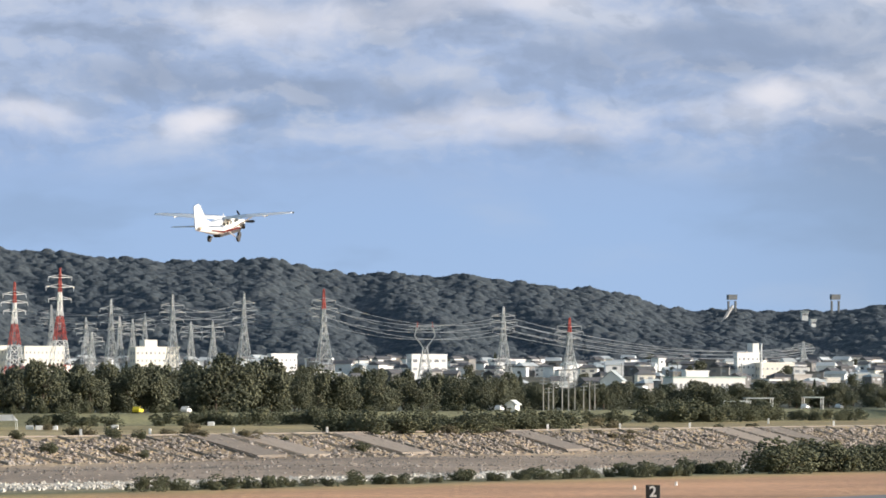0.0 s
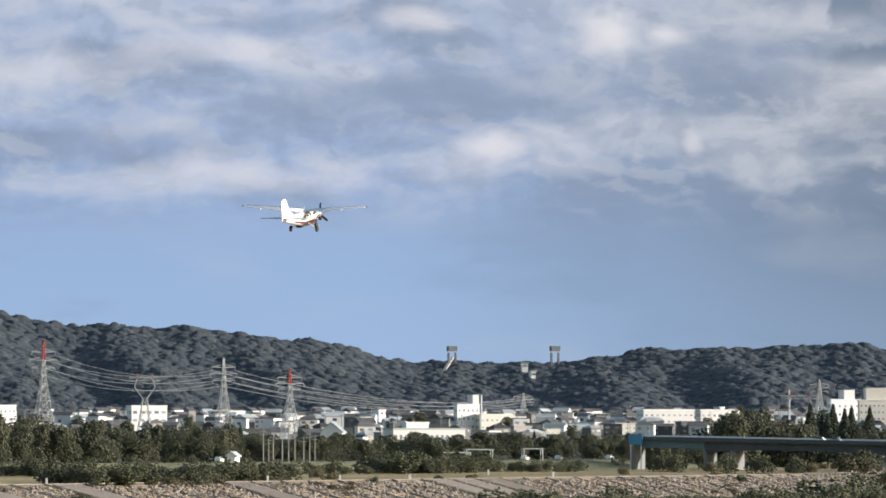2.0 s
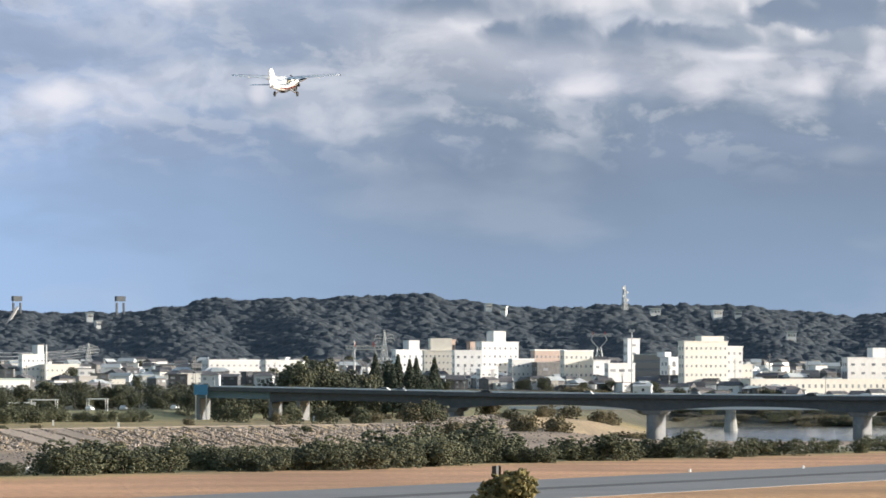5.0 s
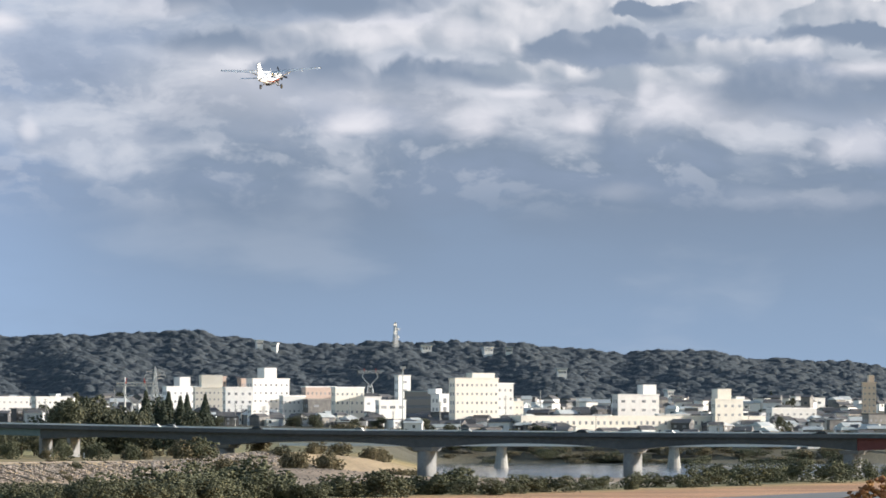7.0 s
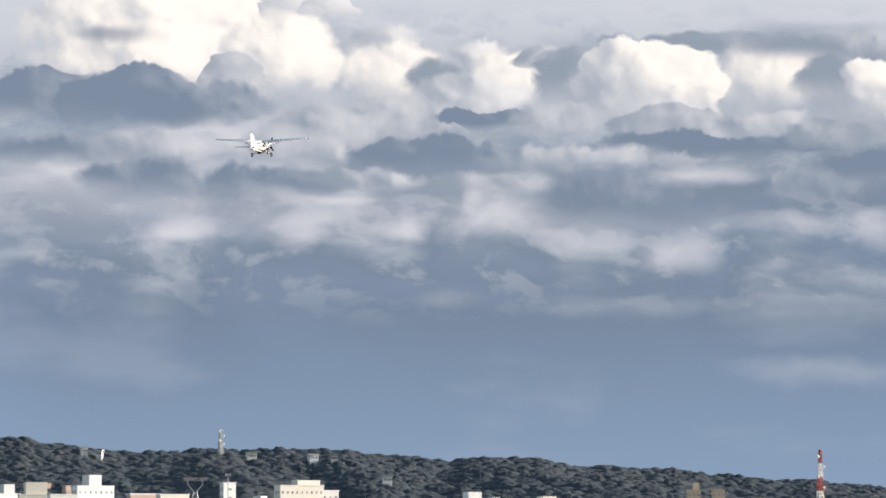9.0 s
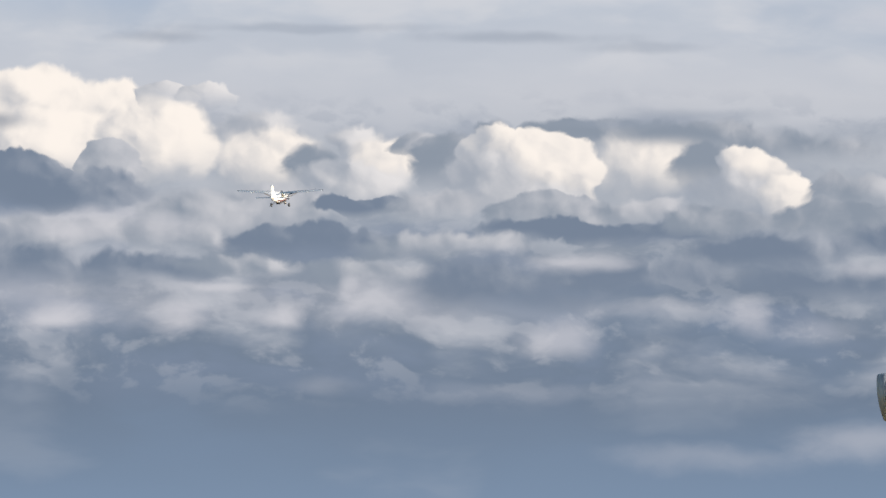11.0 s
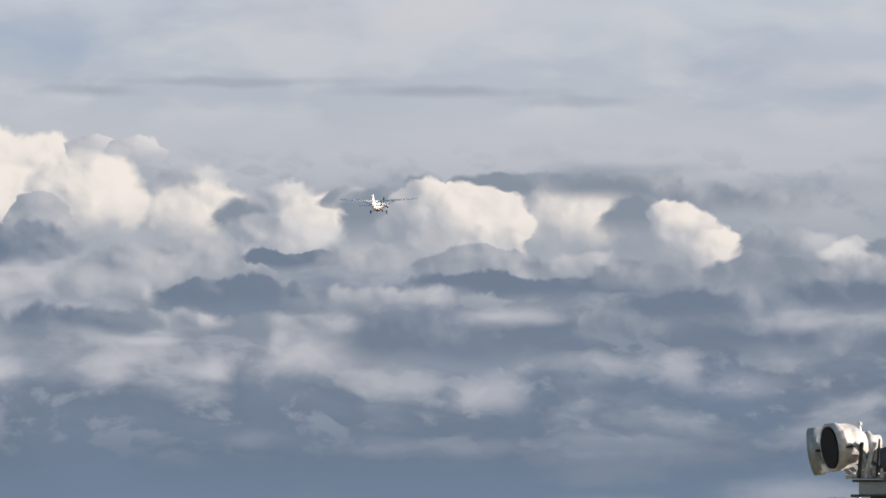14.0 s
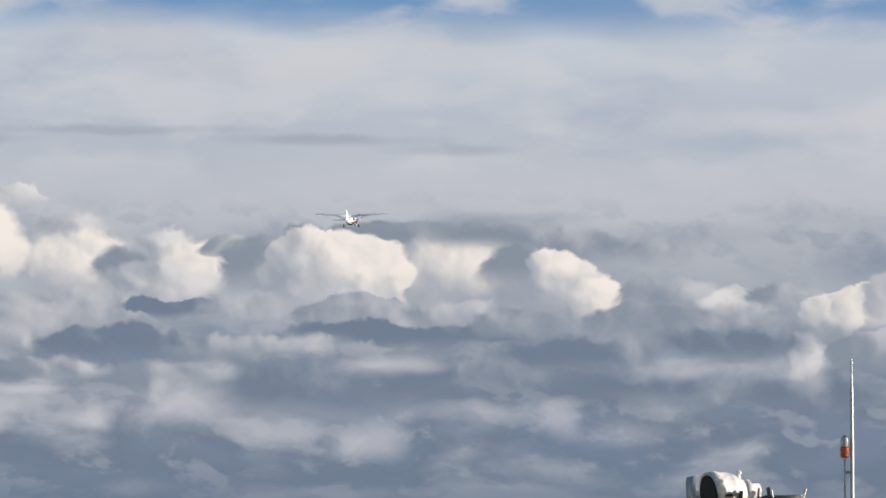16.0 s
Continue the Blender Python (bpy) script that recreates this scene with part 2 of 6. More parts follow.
    def lump(c, u, e, ru, re, lit, tone, edge=0.85, foot=-0.9):
        """A cauliflower head: firm above, melting below, lit from its right."""
        bright, dim = tones[tone]
        q, d = local(c, puff, u, e, ru * 1.08, re * 1.08)
        side = w.vec("DOT_PRODUCT", q, (0.40, 0.22, 0))
        shade = w.math("ADD", w.math("ADD", relief, side), w.math("MULTIPLY_ADD", w.math("SUBTRACT", grain, 0.5), 0.4, lit - (0.30 if tone == "sun" else 0.10)))
        sepq = w.n.new("ShaderNodeSeparateXYZ")
        w.l.new(local(c, soft, u, e, ru, re)[0], sepq.inputs[0])
        k = w.math("MULTIPLY", w.step(1.0, edge + 0.03, d), w.step(foot - 0.3, foot + 1.1, sepq.outputs[1]))
        return w.mix(k, c, w.mix(w.step(-0.15, 1.0, shade), dim, bright))

    # shaded stretches of the stratus
    for u, e, ru, re, a in ((-534, 570, 250, 38, 0.55), (-94, 540, 140, 45, 0.55), (366, 610, 300, 60, 0.5), (536, 640, 250, 42, 0.7), (226, 588, 120, 25, 0.4),
                            (196, 755, 160, 22, 0.6), (720, 610, 200, 30, 0.35), (1085, 700, 200, 60, 0.45), (1376, 748, 160, 35, 0.4), (1426, 618, 130, 40, 0.2)):
        c = patch(c, u, e, ru, re, a, SLATE)
    # soft bright gaps
    for u, e, ru, re, a in ((-434, 490, 75, 38, 0.85), (-724, 492, 95, 30, 0.6), (566, 536, 55, 38, 0.7), (116, 482, 320, 38, 0.4), (-284, 665, 220, 42, 0.5),
                            (690, 548, 150, 40, 0.3), (806, 735, 62, 48, 0.85), (901, 730, 40, 30, 0.75), (-40, 690, 60, 40, 0.4), (456, 760, 80, 30, 0.6)):
        c = patch(c, u, e, ru, re, a)
    for u, e, ru, re, a in ((120, 705, 150, 38, 0.5), (96, 500, 160, 24, 0.35), (946, 538, 16, 22, 0.5), (1316, 658, 140, 48, 0.45), (620, 500, 200, 24, 0.25),
                            (2300, 1190, 500, 35, 0.5), (3200, 1080, 300, 30, 0.5), (2000, 1230, 200, 40, 0.5), (2680, 300, 160, 26, 0.22), (2950, 330, 150, 34, 0.35)):
        c = patch(c, u, e, ru, re, a)
    for u, e, ru, re, a in ((1535, 708, 120, 40, 0.6), (1715, 735, 160, 40, 0.6), (1400, 600, 330, 90, 0.3), (1800, 580, 420, 50, 0.25), (2250, 560, 300, 50, 0.2), (1150, 760, 120, 24, 0.4)):
        c = patch(c, u, e, ru, re, a)
    # a grey sheet behind the bank, so that the heads stand before cloud and not before clear air
    for u, e, ru, re, a in ((1950, 800, 330, 75, 0.85), (2450, 800, 420, 80, 0.85), (2950, 780, 380, 80, 0.8), (3350, 760, 200, 70, 0.7)):
        c = patch(c, u, e, ru, re, a, (0.50, 0.535, 0.60))
    # the cumulus bank, back to front
    for args in ((1330, 905, 110, 80, 0.80, "sun", 0.75), (1470, 915, 110, 80, 0.95, "sun", 0.8), (1600, 895, 130, 80, 1.0, "sun", 0.8), (1500, 850, 250, 75, 1.0, "sun", 0.7),
                 (1690, 860, 105, 85, 0.95, "sun", 0.75), (1712, 945, 50, 28, 0.75, "pale"), (1782, 947, 52, 30, 0.75, "pale"), (1860, 880, 90, 36, 0.4, "pale", 0.6),
                 (1878, 832, 115, 56, 0.85, "sun", 0.6), (2035, 862, 45, 30, 0.7, "pale", 0.6)):
        c = lump(c, *args)
    for args in ((1965, 815, 55, 38, 0.1, "grey", 0.5), (2090, 828, 66, 52, 0.8, "sun", 0.6), (2040, 790, 110, 36, 0.6, "pale", 0.6), (2140, 858, 40, 26, 0.25, "grey", 0.7),
                 (2478, 868, 150, 34, 0.1, "grey", 0.7), (2568, 818, 125, 66, 0.85, "sun", 0.55), (2660, 868, 170, 34, 0.05, "grey", 0.5), (2830, 850, 170, 40, 0.1, "grey", 0.5),
                 (2300, 862, 60, 34, 0.1, "grey", 0.7), (2195, 825, 62, 56, 0.02, "grey", 0.7)):
        c = lump(c, *args)
    for args in ((2310, 832, 90, 56, 0.75, "sun"), (2380, 812, 92, 66, 0.95, "sun"), (2262, 790, 82, 52, 0.35, "pale", 0.7), (2410, 770, 60, 45, 0.8, "sun", 0.7), (2340, 755, 130, 40, 0.55, "pale", 0.6),
                 (2660, 808, 66, 52, 0.05, "grey", 0.7), (2742, 805, 66, 46, 0.75, "sun", 0.8), (2715, 770, 90, 40, 0.4, "pale", 0.6), (2800, 755, 46, 62, 0.9, "sun", 0.8), (2885, 770, 60, 40, 0.2, "grey", 0.7)):
        c = lump(c, *args)
    for args in ((2960, 775, 80, 40, 0.45, "grey", 0.6), (3054, 752, 70, 34, 0.7, "pale", 0.6), (3020, 720, 90, 36, 0.2, "grey", 0.6), (3150, 760, 80, 34, 0.3, "grey", 0.7),
                 (3225, 735, 60, 38, 0.75, "sun", 0.8), (3290, 750, 70, 40, 0.8, "sun", 0.8), (3180, 690, 80, 40, 0.2, "grey", 0.7), (3390, 760, 110, 60, 0.6, "pale"),
                 (3172, 650, 40, 60, 0.7, "pale", 0.5), (3320, 660, 110, 50, 0.3, "grey")):
        c = lump(c, *args)
    # shaded banks before it, one behind another
    for args in ((1300, 780, 120, 56, 0.05, "slate"), (1430, 775, 130, 64, 0.0, "slate"), (1598, 812, 62, 46, 0.45, "grey"), (1560, 765, 130, 42, 0.1, "slate", 0.7),
                 (1880, 745, 120, 46, 0.45, "grey", 0.75), (2048, 748, 95, 20, -0.15, "slate", 0.75), (1760, 730, 110, 44, 0.5, "grey", 0.6), (2180, 745, 90, 34, 0.5, "grey", 0.6),
                 (2378, 735, 110, 40, 0.45, "grey"), (2540, 742, 90, 26, 0.6, "grey", 0.6)):
        c = lump(c, *args)
    for args in ((2478, 700, 250, 26, -0.15, "slate", 0.7), (2900, 720, 130, 40, 0.2, "grey", 0.7), (2680, 715, 110, 30, 0.25, "grey", 0.7), (1500, 690, 200, 36, 0.4, "grey", 0.5),
                 (1300, 690, 160, 40, 0.0, "slate", 0.5), (1960, 684, 170, 34, -0.1, "slate", 0.75), (2200, 672, 150, 34, 0.3, "grey", 0.6), (1715, 690, 110, 34, 0.35, "grey", 0.6),
                 (3050, 680, 160, 40, 0.1, "slate", 0.5), (2780, 660, 170, 44, 0.0, "slate", 0.5)):
        c = lump(c, *args)
    for args in ((1440, 640, 130, 40, 0.0, "slate", 0.6), (1670, 628, 150, 34, 0.0, "slate", 0.6), (1840, 640, 120, 28, 0.3, "grey", 0.6), (2270, 610, 180, 44, 0.05, "slate", 0.4),
                 (2060, 625, 140, 34, 0.25, "grey", 0.5), (2560, 620, 190, 40, 0.05, "slate", 0.4), (2900, 600, 230, 46, 0.0, "slate", 0.35), (3200, 590, 180, 46, 0.05, "slate", 0.4)):
        c = lump(c, *args)
    # last gleams under the banks
    for u, e, ru, re, a in ((1512, 545, 82, 32, 0.75), (1715, 548, 45, 34, 0.6), (1905, 548, 52, 20, 0.6), (2090, 575, 80, 44, 0.5), (2038, 600, 22, 22, 0.5), (2395, 515, 75, 36, 0.5),
                            (2440, 646, 85, 24, 0.65), (2745, 556, 38, 34, 0.5), (1700, 705, 110, 26, 0.35), (1540, 702, 80, 30, 0.5), (1960, 430, 60, 20, 0.15), (2330, 420, 160, 22, 0.12)):
        c = patch(c, u, e, ru, re, a)
    for u, e, ru, re, a in ((1800, 600, 90, 8, 0.45), (2950, 640, 60, 18, 0.4), (2600, 560, 120, 20, 0.3), (3180, 630, 40, 40, 0.4), (2860, 530, 80, 24, 0.25)):
        c = patch(c, u, e, ru, re, a)
    for u, e, ru, re, a in ((1388, 900, 70, 14, 0.7), (2250, 590, 130, 26, 0.5), (2380, 585, 90, 26, 0.4), (1340, 560, 140, 30, 0.35)):
        c = patch(c, u, e, ru, re, a, DEEP)
    # thin dark streaks over the bank and a blue rift
    for u, e, ru, re, a in ((1700, 1046, 95, 12, 0.55), (1930, 1064, 240, 9, 0.4), (2330, 1046, 190, 12, 0.5), (2560, 1030, 130, 10, 0.35), (2640, 908, 165, 16, 0.5),
                            (2950, 880, 190, 22, 0.4), (2478, 892, 110, 10, 0.5)):
        c = patch(c, u, e, ru, re, a, (0.36, 0.41, 0.50), thin)
    c = patch(c, 1600, 1140, 180, 70, 0.55, (0.38, 0.49, 0.66))
    w.l.new(c, em.inputs[0])
    em.inputs[1].default_value = 0.82
    return m


def build_sky_backdrop():
    bs, es = np.linspace(-1700, 4300, 61), np.linspace(-120, 2200, 24)
    R = 4900.0
    verts = [(R * math.sin(b * UNIT), R * math.cos(b * UNIT), EYE + R * e * UNIT) for e in es for b in bs]
    nb = len(bs)
    faces = [(i * nb + j, i * nb + j + 1, (i + 1) * nb + j + 1, (i + 1) * nb + j) for i in range(len(es) - 1) for j in range(nb - 1)]
    me = bpy.data.meshes.new("sky_backdrop")
    me.from_pydata(verts, [], faces)
    layer = me.uv_layers.new(name="sky")
    for loop in me.loops:
        i, j = divmod(loop.vertex_index, nb)
        layer.data[loop.index].uv = (bs[j] / 1000, es[i] / 1000)
    me.materials.append(sky_material())
    tagged(new("sky_backdrop", me), "blue sky with grey stratus and sunlit cumulus clouds", "sky", kind="structure")


build_sky_backdrop()


# ---- the lie of the land: river and runway run along one heading ----
HEADING = 0.453
ALONG = Vector((math.sin(HEADING), math.cos(HEADING), 0))
ACROSS = Vector((-math.cos(HEADING), math.sin(HEADING), 0))


def ease(a, b, x):
    t = np.clip((x - a) / (b - a), 0, 1)
    return t * t * (3 - 2 * t)


def land(x, y):
    """The height of the ground."""
    x, y = np.asarray(x, float), np.asarray(y, float)
    o = x * ACROSS.x + y * ACROSS.y
    s = x * ALONG.x + y * ALONG.y
    r = np.hypot(x, y)
    wob = 4 * np.sin(s / 71.0) + 2.5 * np.sin(s / 23.0 + 1)
    z = -0.25 * ease(318, 340, o + wob)
    z = z + 0.5 * np.sin(s / 37.0) * np.sin(o / 19.0) * ease(350, 380, o) * ease(460, 440, o)
    bank = np.clip((o - 455) / 13, 0, 1)
    z = z + 4.2 * bank + 0.9 * ease(480, 560, o + 2 * wob) + 2.2 * ease(575, 605, o)
    z = z + 19 * ease(1500, 3300, r) * np.maximum(ease(560, 700, o), ease(2180, 2350, r))
    # the river opens out below the bridge
    b = np.arctan2(x, y)
    chan = ease(0.150, 0.172, b) * ease(0.36, 0.30, b) * ease(1440, 1500, r) * ease(2235, 2185, r)
    z = z * (1 - chan) - 2.2 * chan
    mound = 2.6 * np.exp(-((b - 0.139) / 0.018) ** 2 - ((r - 1480) / 110) ** 2)
    return z + mound * (1 - chan)


def ground_at(bearing, rng):
    p = at(bearing, rng)
    p.z = float(land(p.x, p.y))
    return p


def ground_material():
    m, n, l, b = material("river_flat_ground", 0.95)
    geo = n.new("ShaderNodeNewGeometry")
    dot = n.new("ShaderNodeVectorMath")
    dot.operation = "DOT_PRODUCT"
    dot.inputs[1].default_value = ACROSS
    l.new(geo.outputs["Position"], dot.inputs[0])
    stretch = n.new("ShaderNodeMapping")
    stretch.inputs["Rotation"].default_value = (0, 0, HEADING)
    stretch.inputs["Scale"].default_value = (1, 0.3, 1)
    l.new(geo.outputs["Position"], stretch.inputs["Vector"])
    big, mid, fine = (n.new("ShaderNodeTexNoise") for _ in range(3))
    for t, s, src in ((big, 0.02, geo.outputs["Position"]), (mid, 0.09, stretch.outputs[0]), (fine, 0.9, geo.outputs["Position"])):
        l.new(src, t.inputs["Vector"])
        t.inputs["Scale"].default_value, t.inputs["Detail"].default_value = s, 5
    wob = n.new("ShaderNodeMath")
    wob.operation = "MULTIPLY_ADD"
    wob.inputs[1].default_value = 22.0
    l.new(mid.outputs[0], wob.inputs[0])
    # the mown strip narrows towards the bridge
    far = n.new("ShaderNodeVectorMath")
    far.operation = "DOT_PRODUCT"
    far.inputs[1].default_value = ALONG
    l.new(geo.outputs["Position"], far.inputs[0])
    shift = n.new("ShaderNodeMapRange")
    shift.inputs[1].default_value, shift.inputs[2].default_value, shift.inputs[4].default_value = 620, 1150, 34
    l.new(far.outputs["Value"], shift.inputs[0])
    tot = n.new("ShaderNodeMath")
    l.new(dot.outputs["Value"], tot.inputs[0])
    fade = n.new("ShaderNodeMapRange")
    fade.inputs[1].default_value, fade.inputs[2].default_value, fade.inputs[3].default_value, fade.inputs[4].default_value = 330, 440, 1, 0
    l.new(dot.outputs["Value"], fade.inputs[0])
    both = n.new("ShaderNodeMath")
    both.operation = "MULTIPLY"
    l.new(shift.outputs[0], both.inputs[0])
    l.new(fade.outputs[0], both.inputs[1])
    l.new(both.outputs[0], tot.inputs[1])
    l.new(tot.outputs[0], wob.inputs[2])
    norm = n.new("ShaderNodeMath")
    norm.operation = "MULTIPLY"
    norm.inputs[1].default_value = 0.001
    l.new(wob.outputs[0], norm.inputs[0])
    ramp = n.new("ShaderNodeValToRGB")
    cr = ramp.color_ramp
    stops = [(0.0, (0.24, 0.20, 0.09)), (0.16, (0.46, 0.26, 0.12)), (0.275, (0.50, 0.27, 0.15)), (0.306, (0.46, 0.25, 0.13)),
             (0.318, (0.42, 0.27, 0.11)), (0.327, (0.16, 0.15, 0.06)), (0.350, (0.20, 0.17, 0.11)),
             (0.365, (0.40, 0.36, 0.29)), (0.378, (0.30, 0.225, 0.165)), (0.455, (0.27, 0.205, 0.15)), (0.486, (0.31, 0.24, 0.14)),
             (0.540, (0.27, 0.21, 0.09)), (0.590, (0.20, 0.185, 0.085)), (0.625, (0.165, 0.16, 0.075)), (0.65, (0.06, 0.065, 0.04))]
    while len(cr.elements) < len(stops):
        cr.elements.new(0.5)
    for e, (p, c) in zip(cr.elements, stops):
        e.position, e.color = p, (*c, 1)
    l.new(norm.outputs[0], ramp.inputs[0])
    # scrubby dark land beyond the river
    beyond = n.new("ShaderNodeMapRange")
    beyond.inputs[1].default_value, beyond.inputs[2].default_value = 1720, 1960
    l.new(far.outputs["Value"], beyond.inputs[0])
    scrub = n.new("ShaderNodeMix")
    scrub.data_type = "RGBA"
    l.new(beyond.outputs[0], scrub.inputs[0])
    l.new(ramp.outputs[0], scrub.inputs[6])
    scrub.inputs[7].default_value = (0.095, 0.088, 0.06, 1)
    # worn patches and tufts
    mul = n.new("ShaderNodeMath")
    mul.operation = "MULTIPLY"
    l.new(big.outputs[0], mul.inputs[0])
    l.new(fine.outputs[0], mul.inputs[1])
    shade = n.new("ShaderNodeMapRange")
    shade.inputs[1].default_value, shade.inputs[2].default_value = 0.12, 0.38
    shade.inputs[3].default_value, shade.inputs[4].default_value = 0.66, 1.60
    l.new(mul.outputs[0], shade.inputs[0])
    tone = n.new("ShaderNodeVectorMath")
    tone.operation = "SCALE"
    l.new(scrub.outputs[2], tone.inputs[0])
    l.new(shade.outputs[0], tone.inputs["Scale"])
    l.new(tone.outputs[0], b.inputs["Base Color"])
    bp = n.new("ShaderNodeBump")
    bp.inputs["Distance"].default_value = 0.4
    l.new(fine.outputs[0], bp.inputs["Height"])
    l.new(bp.outputs[0], b.inputs["Normal"])
    return m


def build_ground():
    fine = np.linspace(-0.14, 0.42, 300)
    coarse = np.linspace(0.42, 2 * math.pi - 0.14, 90)[1:]
    bs = np.concatenate([fine, coarse])
    rs = np.concatenate([[0.001, 8.0], np.geomspace(30, 560, 40)[:-1], np.geomspace(560, 2100, 300), np.geomspace(2100, 4960, 40)[1:]])
    B, R = np.meshgrid(bs, rs)
    X, Y = R * np.sin(B), R * np.cos(B)
    Z = land(X, Y)
    nb = len(bs)
    i, j = np.meshgrid(np.arange(len(rs) - 1), np.arange(nb), indexing="ij")
    k = (j + 1) % nb
    faces = np.stack([i * nb + j, i * nb + k, (i + 1) * nb + k, (i + 1) * nb + j], -1).reshape(-1, 4)[:, ::-1]
    me = bpy.data.meshes.new("ground")
    me.from_pydata(np.stack([X, Y, Z], -1).reshape(-1, 3).tolist(), [], faces.tolist())
    me.polygons.foreach_set("use_smooth", np.ones(len(me.polygons), bool))
    me.materials.append(ground_material())
    tagged(new("ground", me), "dry grass airfield edge, gravel river flats and green levee", "ground", kind="structure")


build_ground()


# ---- wooded hills ----
RIDGE = [(-1600, 235), (-784, 263), (-640, 250), (-420, 238), (-300, 244), (-180, 220), (-40, 214), (60, 217), (180, 196), (330, 182),
         (400, 158), (600, 150), (740, 156), (880, 176), (1080, 180), (1240, 184), (1370, 166), (1440, 156), (1570, 166), (1740, 164),
         (1870, 158), (2000, 145), (2100, 150), (2260, 135), (2420, 124), (2560, 112), (2680, 103), (2780, 92), (3000, 78), (3400, 70)]
RB, RE = np.array([p[0] for p in RIDGE]), np.array([p[1] for p in RIDGE])
HILL_FOOT, HILL_TOP = 3150.0, 3700.0


def hill_height(bearing, rng):
    """Wooded slope: from the foot up to the crest, with spurs and gullies."""
    crest = EYE + np.interp(bearing, RB, RE) * UNIT * HILL_TOP - 3.5
    k = np.clip((rng - HILL_FOOT) / (HILL_TOP - HILL_FOOT), 0, 1.25)
    spur = 0.5 + 0.5 * np.sin(bearing / 61.0 + 1.6 * np.sin(bearing / 143.0) + rng / 190.0)
    f = np.where(k < 1, k ** (0.85 + 0.35 * spur), 1 - (k - 1) * 0.9)
    swell = 1.3 * np.sin(bearing / 27.0 + 2 * np.sin(rng / 60.0)) * np.sin(rng / 47.0 + bearing / 61.0)
    return 24 + (crest - 24) * f + swell * np.minimum(k * 3, 1)


def build_hills():
    bs = np.linspace(-1600, 3400, 420)
    rs = np.linspace(HILL_FOOT, HILL_TOP + 130, 36)
    B, R = np.meshgrid(bs, rs)
    X, Y, Z = R * np.sin(B * UNIT), R * np.cos(B * UNIT), hill_height(B, R)
    nb = len(bs)
    i, j = np.meshgrid(np.arange(len(rs) - 1), np.arange(nb - 1), indexing="ij")
    faces = np.stack([i * nb + j, i * nb + j + 1, (i + 1) * nb + j + 1, (i + 1) * nb + j], -1).reshape(-1, 4)[:, ::-1]
    me = bpy.data.meshes.new("hillside")
    me.from_pydata(np.stack([X, Y, Z], -1).reshape(-1, 3).tolist(), [], faces.tolist())
    me.materials.append(M_HAZEFOREST)
    tagged(new("hillside", me), "long low ridge covered in dark woods", "hill", kind="structure")
    # the canopy: crowns shoulder to shoulder, seen from afar
    nb, nr = 1500, 230
    B, R = np.meshgrid(np.linspace(-1000, 3300, nb), np.linspace(HILL_FOOT - 12, HILL_TOP + 40, nr))
    X, Y = R * np.sin(B * UNIT), R * np.cos(B * UNIT)
    best = np.zeros_like(X)
    gen = np.random.default_rng(4)
    for size, tall in ((5.6, 2.1), (3.4, 1.6), (9.0, 3.6)):
        table = gen.uniform(0, 1, (4, 512, 512))
        gx, gy = np.floor(X / size).astype(int), np.floor(Y / size).astype(int)
        for dx in (-1, 0, 1):
            for dy in (-1, 0, 1):
                ix, iy = (gx + dx) % 512, (gy + dy) % 512
                px, py = (gx + dx + table[0, ix, iy]) * size, (gy + dy + table[1, ix, iy]) * size
                rad = size * (0.45 + 0.4 * table[2, ix, iy])
                d2 = ((X - px) ** 2 + (Y - py) ** 2) / rad ** 2
                top = tall * (0.45 + 0.75 * table[3, ix, iy])
                if size > 10:
                    top = top * (table[3, ix, iy] > 0.55)
                best = np.maximum(best, top * np.sqrt(np.clip(1 - d2, 0, 1)))
    Z = hill_height(B, R) + best + gen.normal(0, 0.22, X.shape)
    i, j = np.meshgrid(np.arange(nr - 1), np.arange(nb - 1), indexing="ij")
    faces = np.stack([i * nb + j, i * nb + j + 1, (i + 1) * nb + j + 1, (i + 1) * nb + j], -1).reshape(-1, 4)[:, ::-1]
    me = bpy.data.meshes.new("hill_woods")
    me.from_pydata(np.stack([X, Y, Z], -1).reshape(-1, 3).tolist(), [], faces.tolist())
    me.polygons.foreach_set("use_smooth", np.ones(len(me.polygons), bool))
    me.materials.append(M_HAZEFOREST)
    tagged(new("hill_woods", me), "dense dark woods on the ridge, with haze blue in their colour", "woods", kind="stuff")


build_hills()


# ---- runway, water, river bank ----
def strip(name, o0, o1, s0, s1, z, mat, label, category, step=25):
    bm = bmesh.new()
    n = int((s1 - s0) / step)
    rows = [[bm.verts.new(ALONG * (s0 + (s1 - s0) * i / n) + ACROSS * o + Vector((0, 0, zz))) for o, zz in ((o0, z - 0.3), (o0, z), (o1, z), (o1, z - 0.3))]
            for i in range(n + 1)]
    for a, b in zip(rows, rows[1:]):
        for i in range(3):
            bm.faces.new((a[i], b[i], b[i + 1], a[i + 1]))
    bmesh.ops.recalc_face_normals(bm, faces=bm.faces)
    return tagged(part(name, bm, mat), label, category, kind="structure")


M_ASPHALT = varied("runway_asphalt", (0.15, 0.15, 0.15), (0.24, 0.235, 0.23), 0.03, 0.85, fine=0.6)
M_RUBBER = varied("rubber_marked_asphalt", (0.05, 0.05, 0.052), (0.09, 0.09, 0.09), 0.05, 0.8, fine=0.6)
strip("runway", 184, 229, -600, 1190, 0.06, M_ASPHALT, "long grey asphalt runway beside dry grass", "runway")
strip("runway_wheel_track", 203, 208, -500, 1150, 0.075, M_RUBBER, "dark rubber-stained band along the runway", "runway")

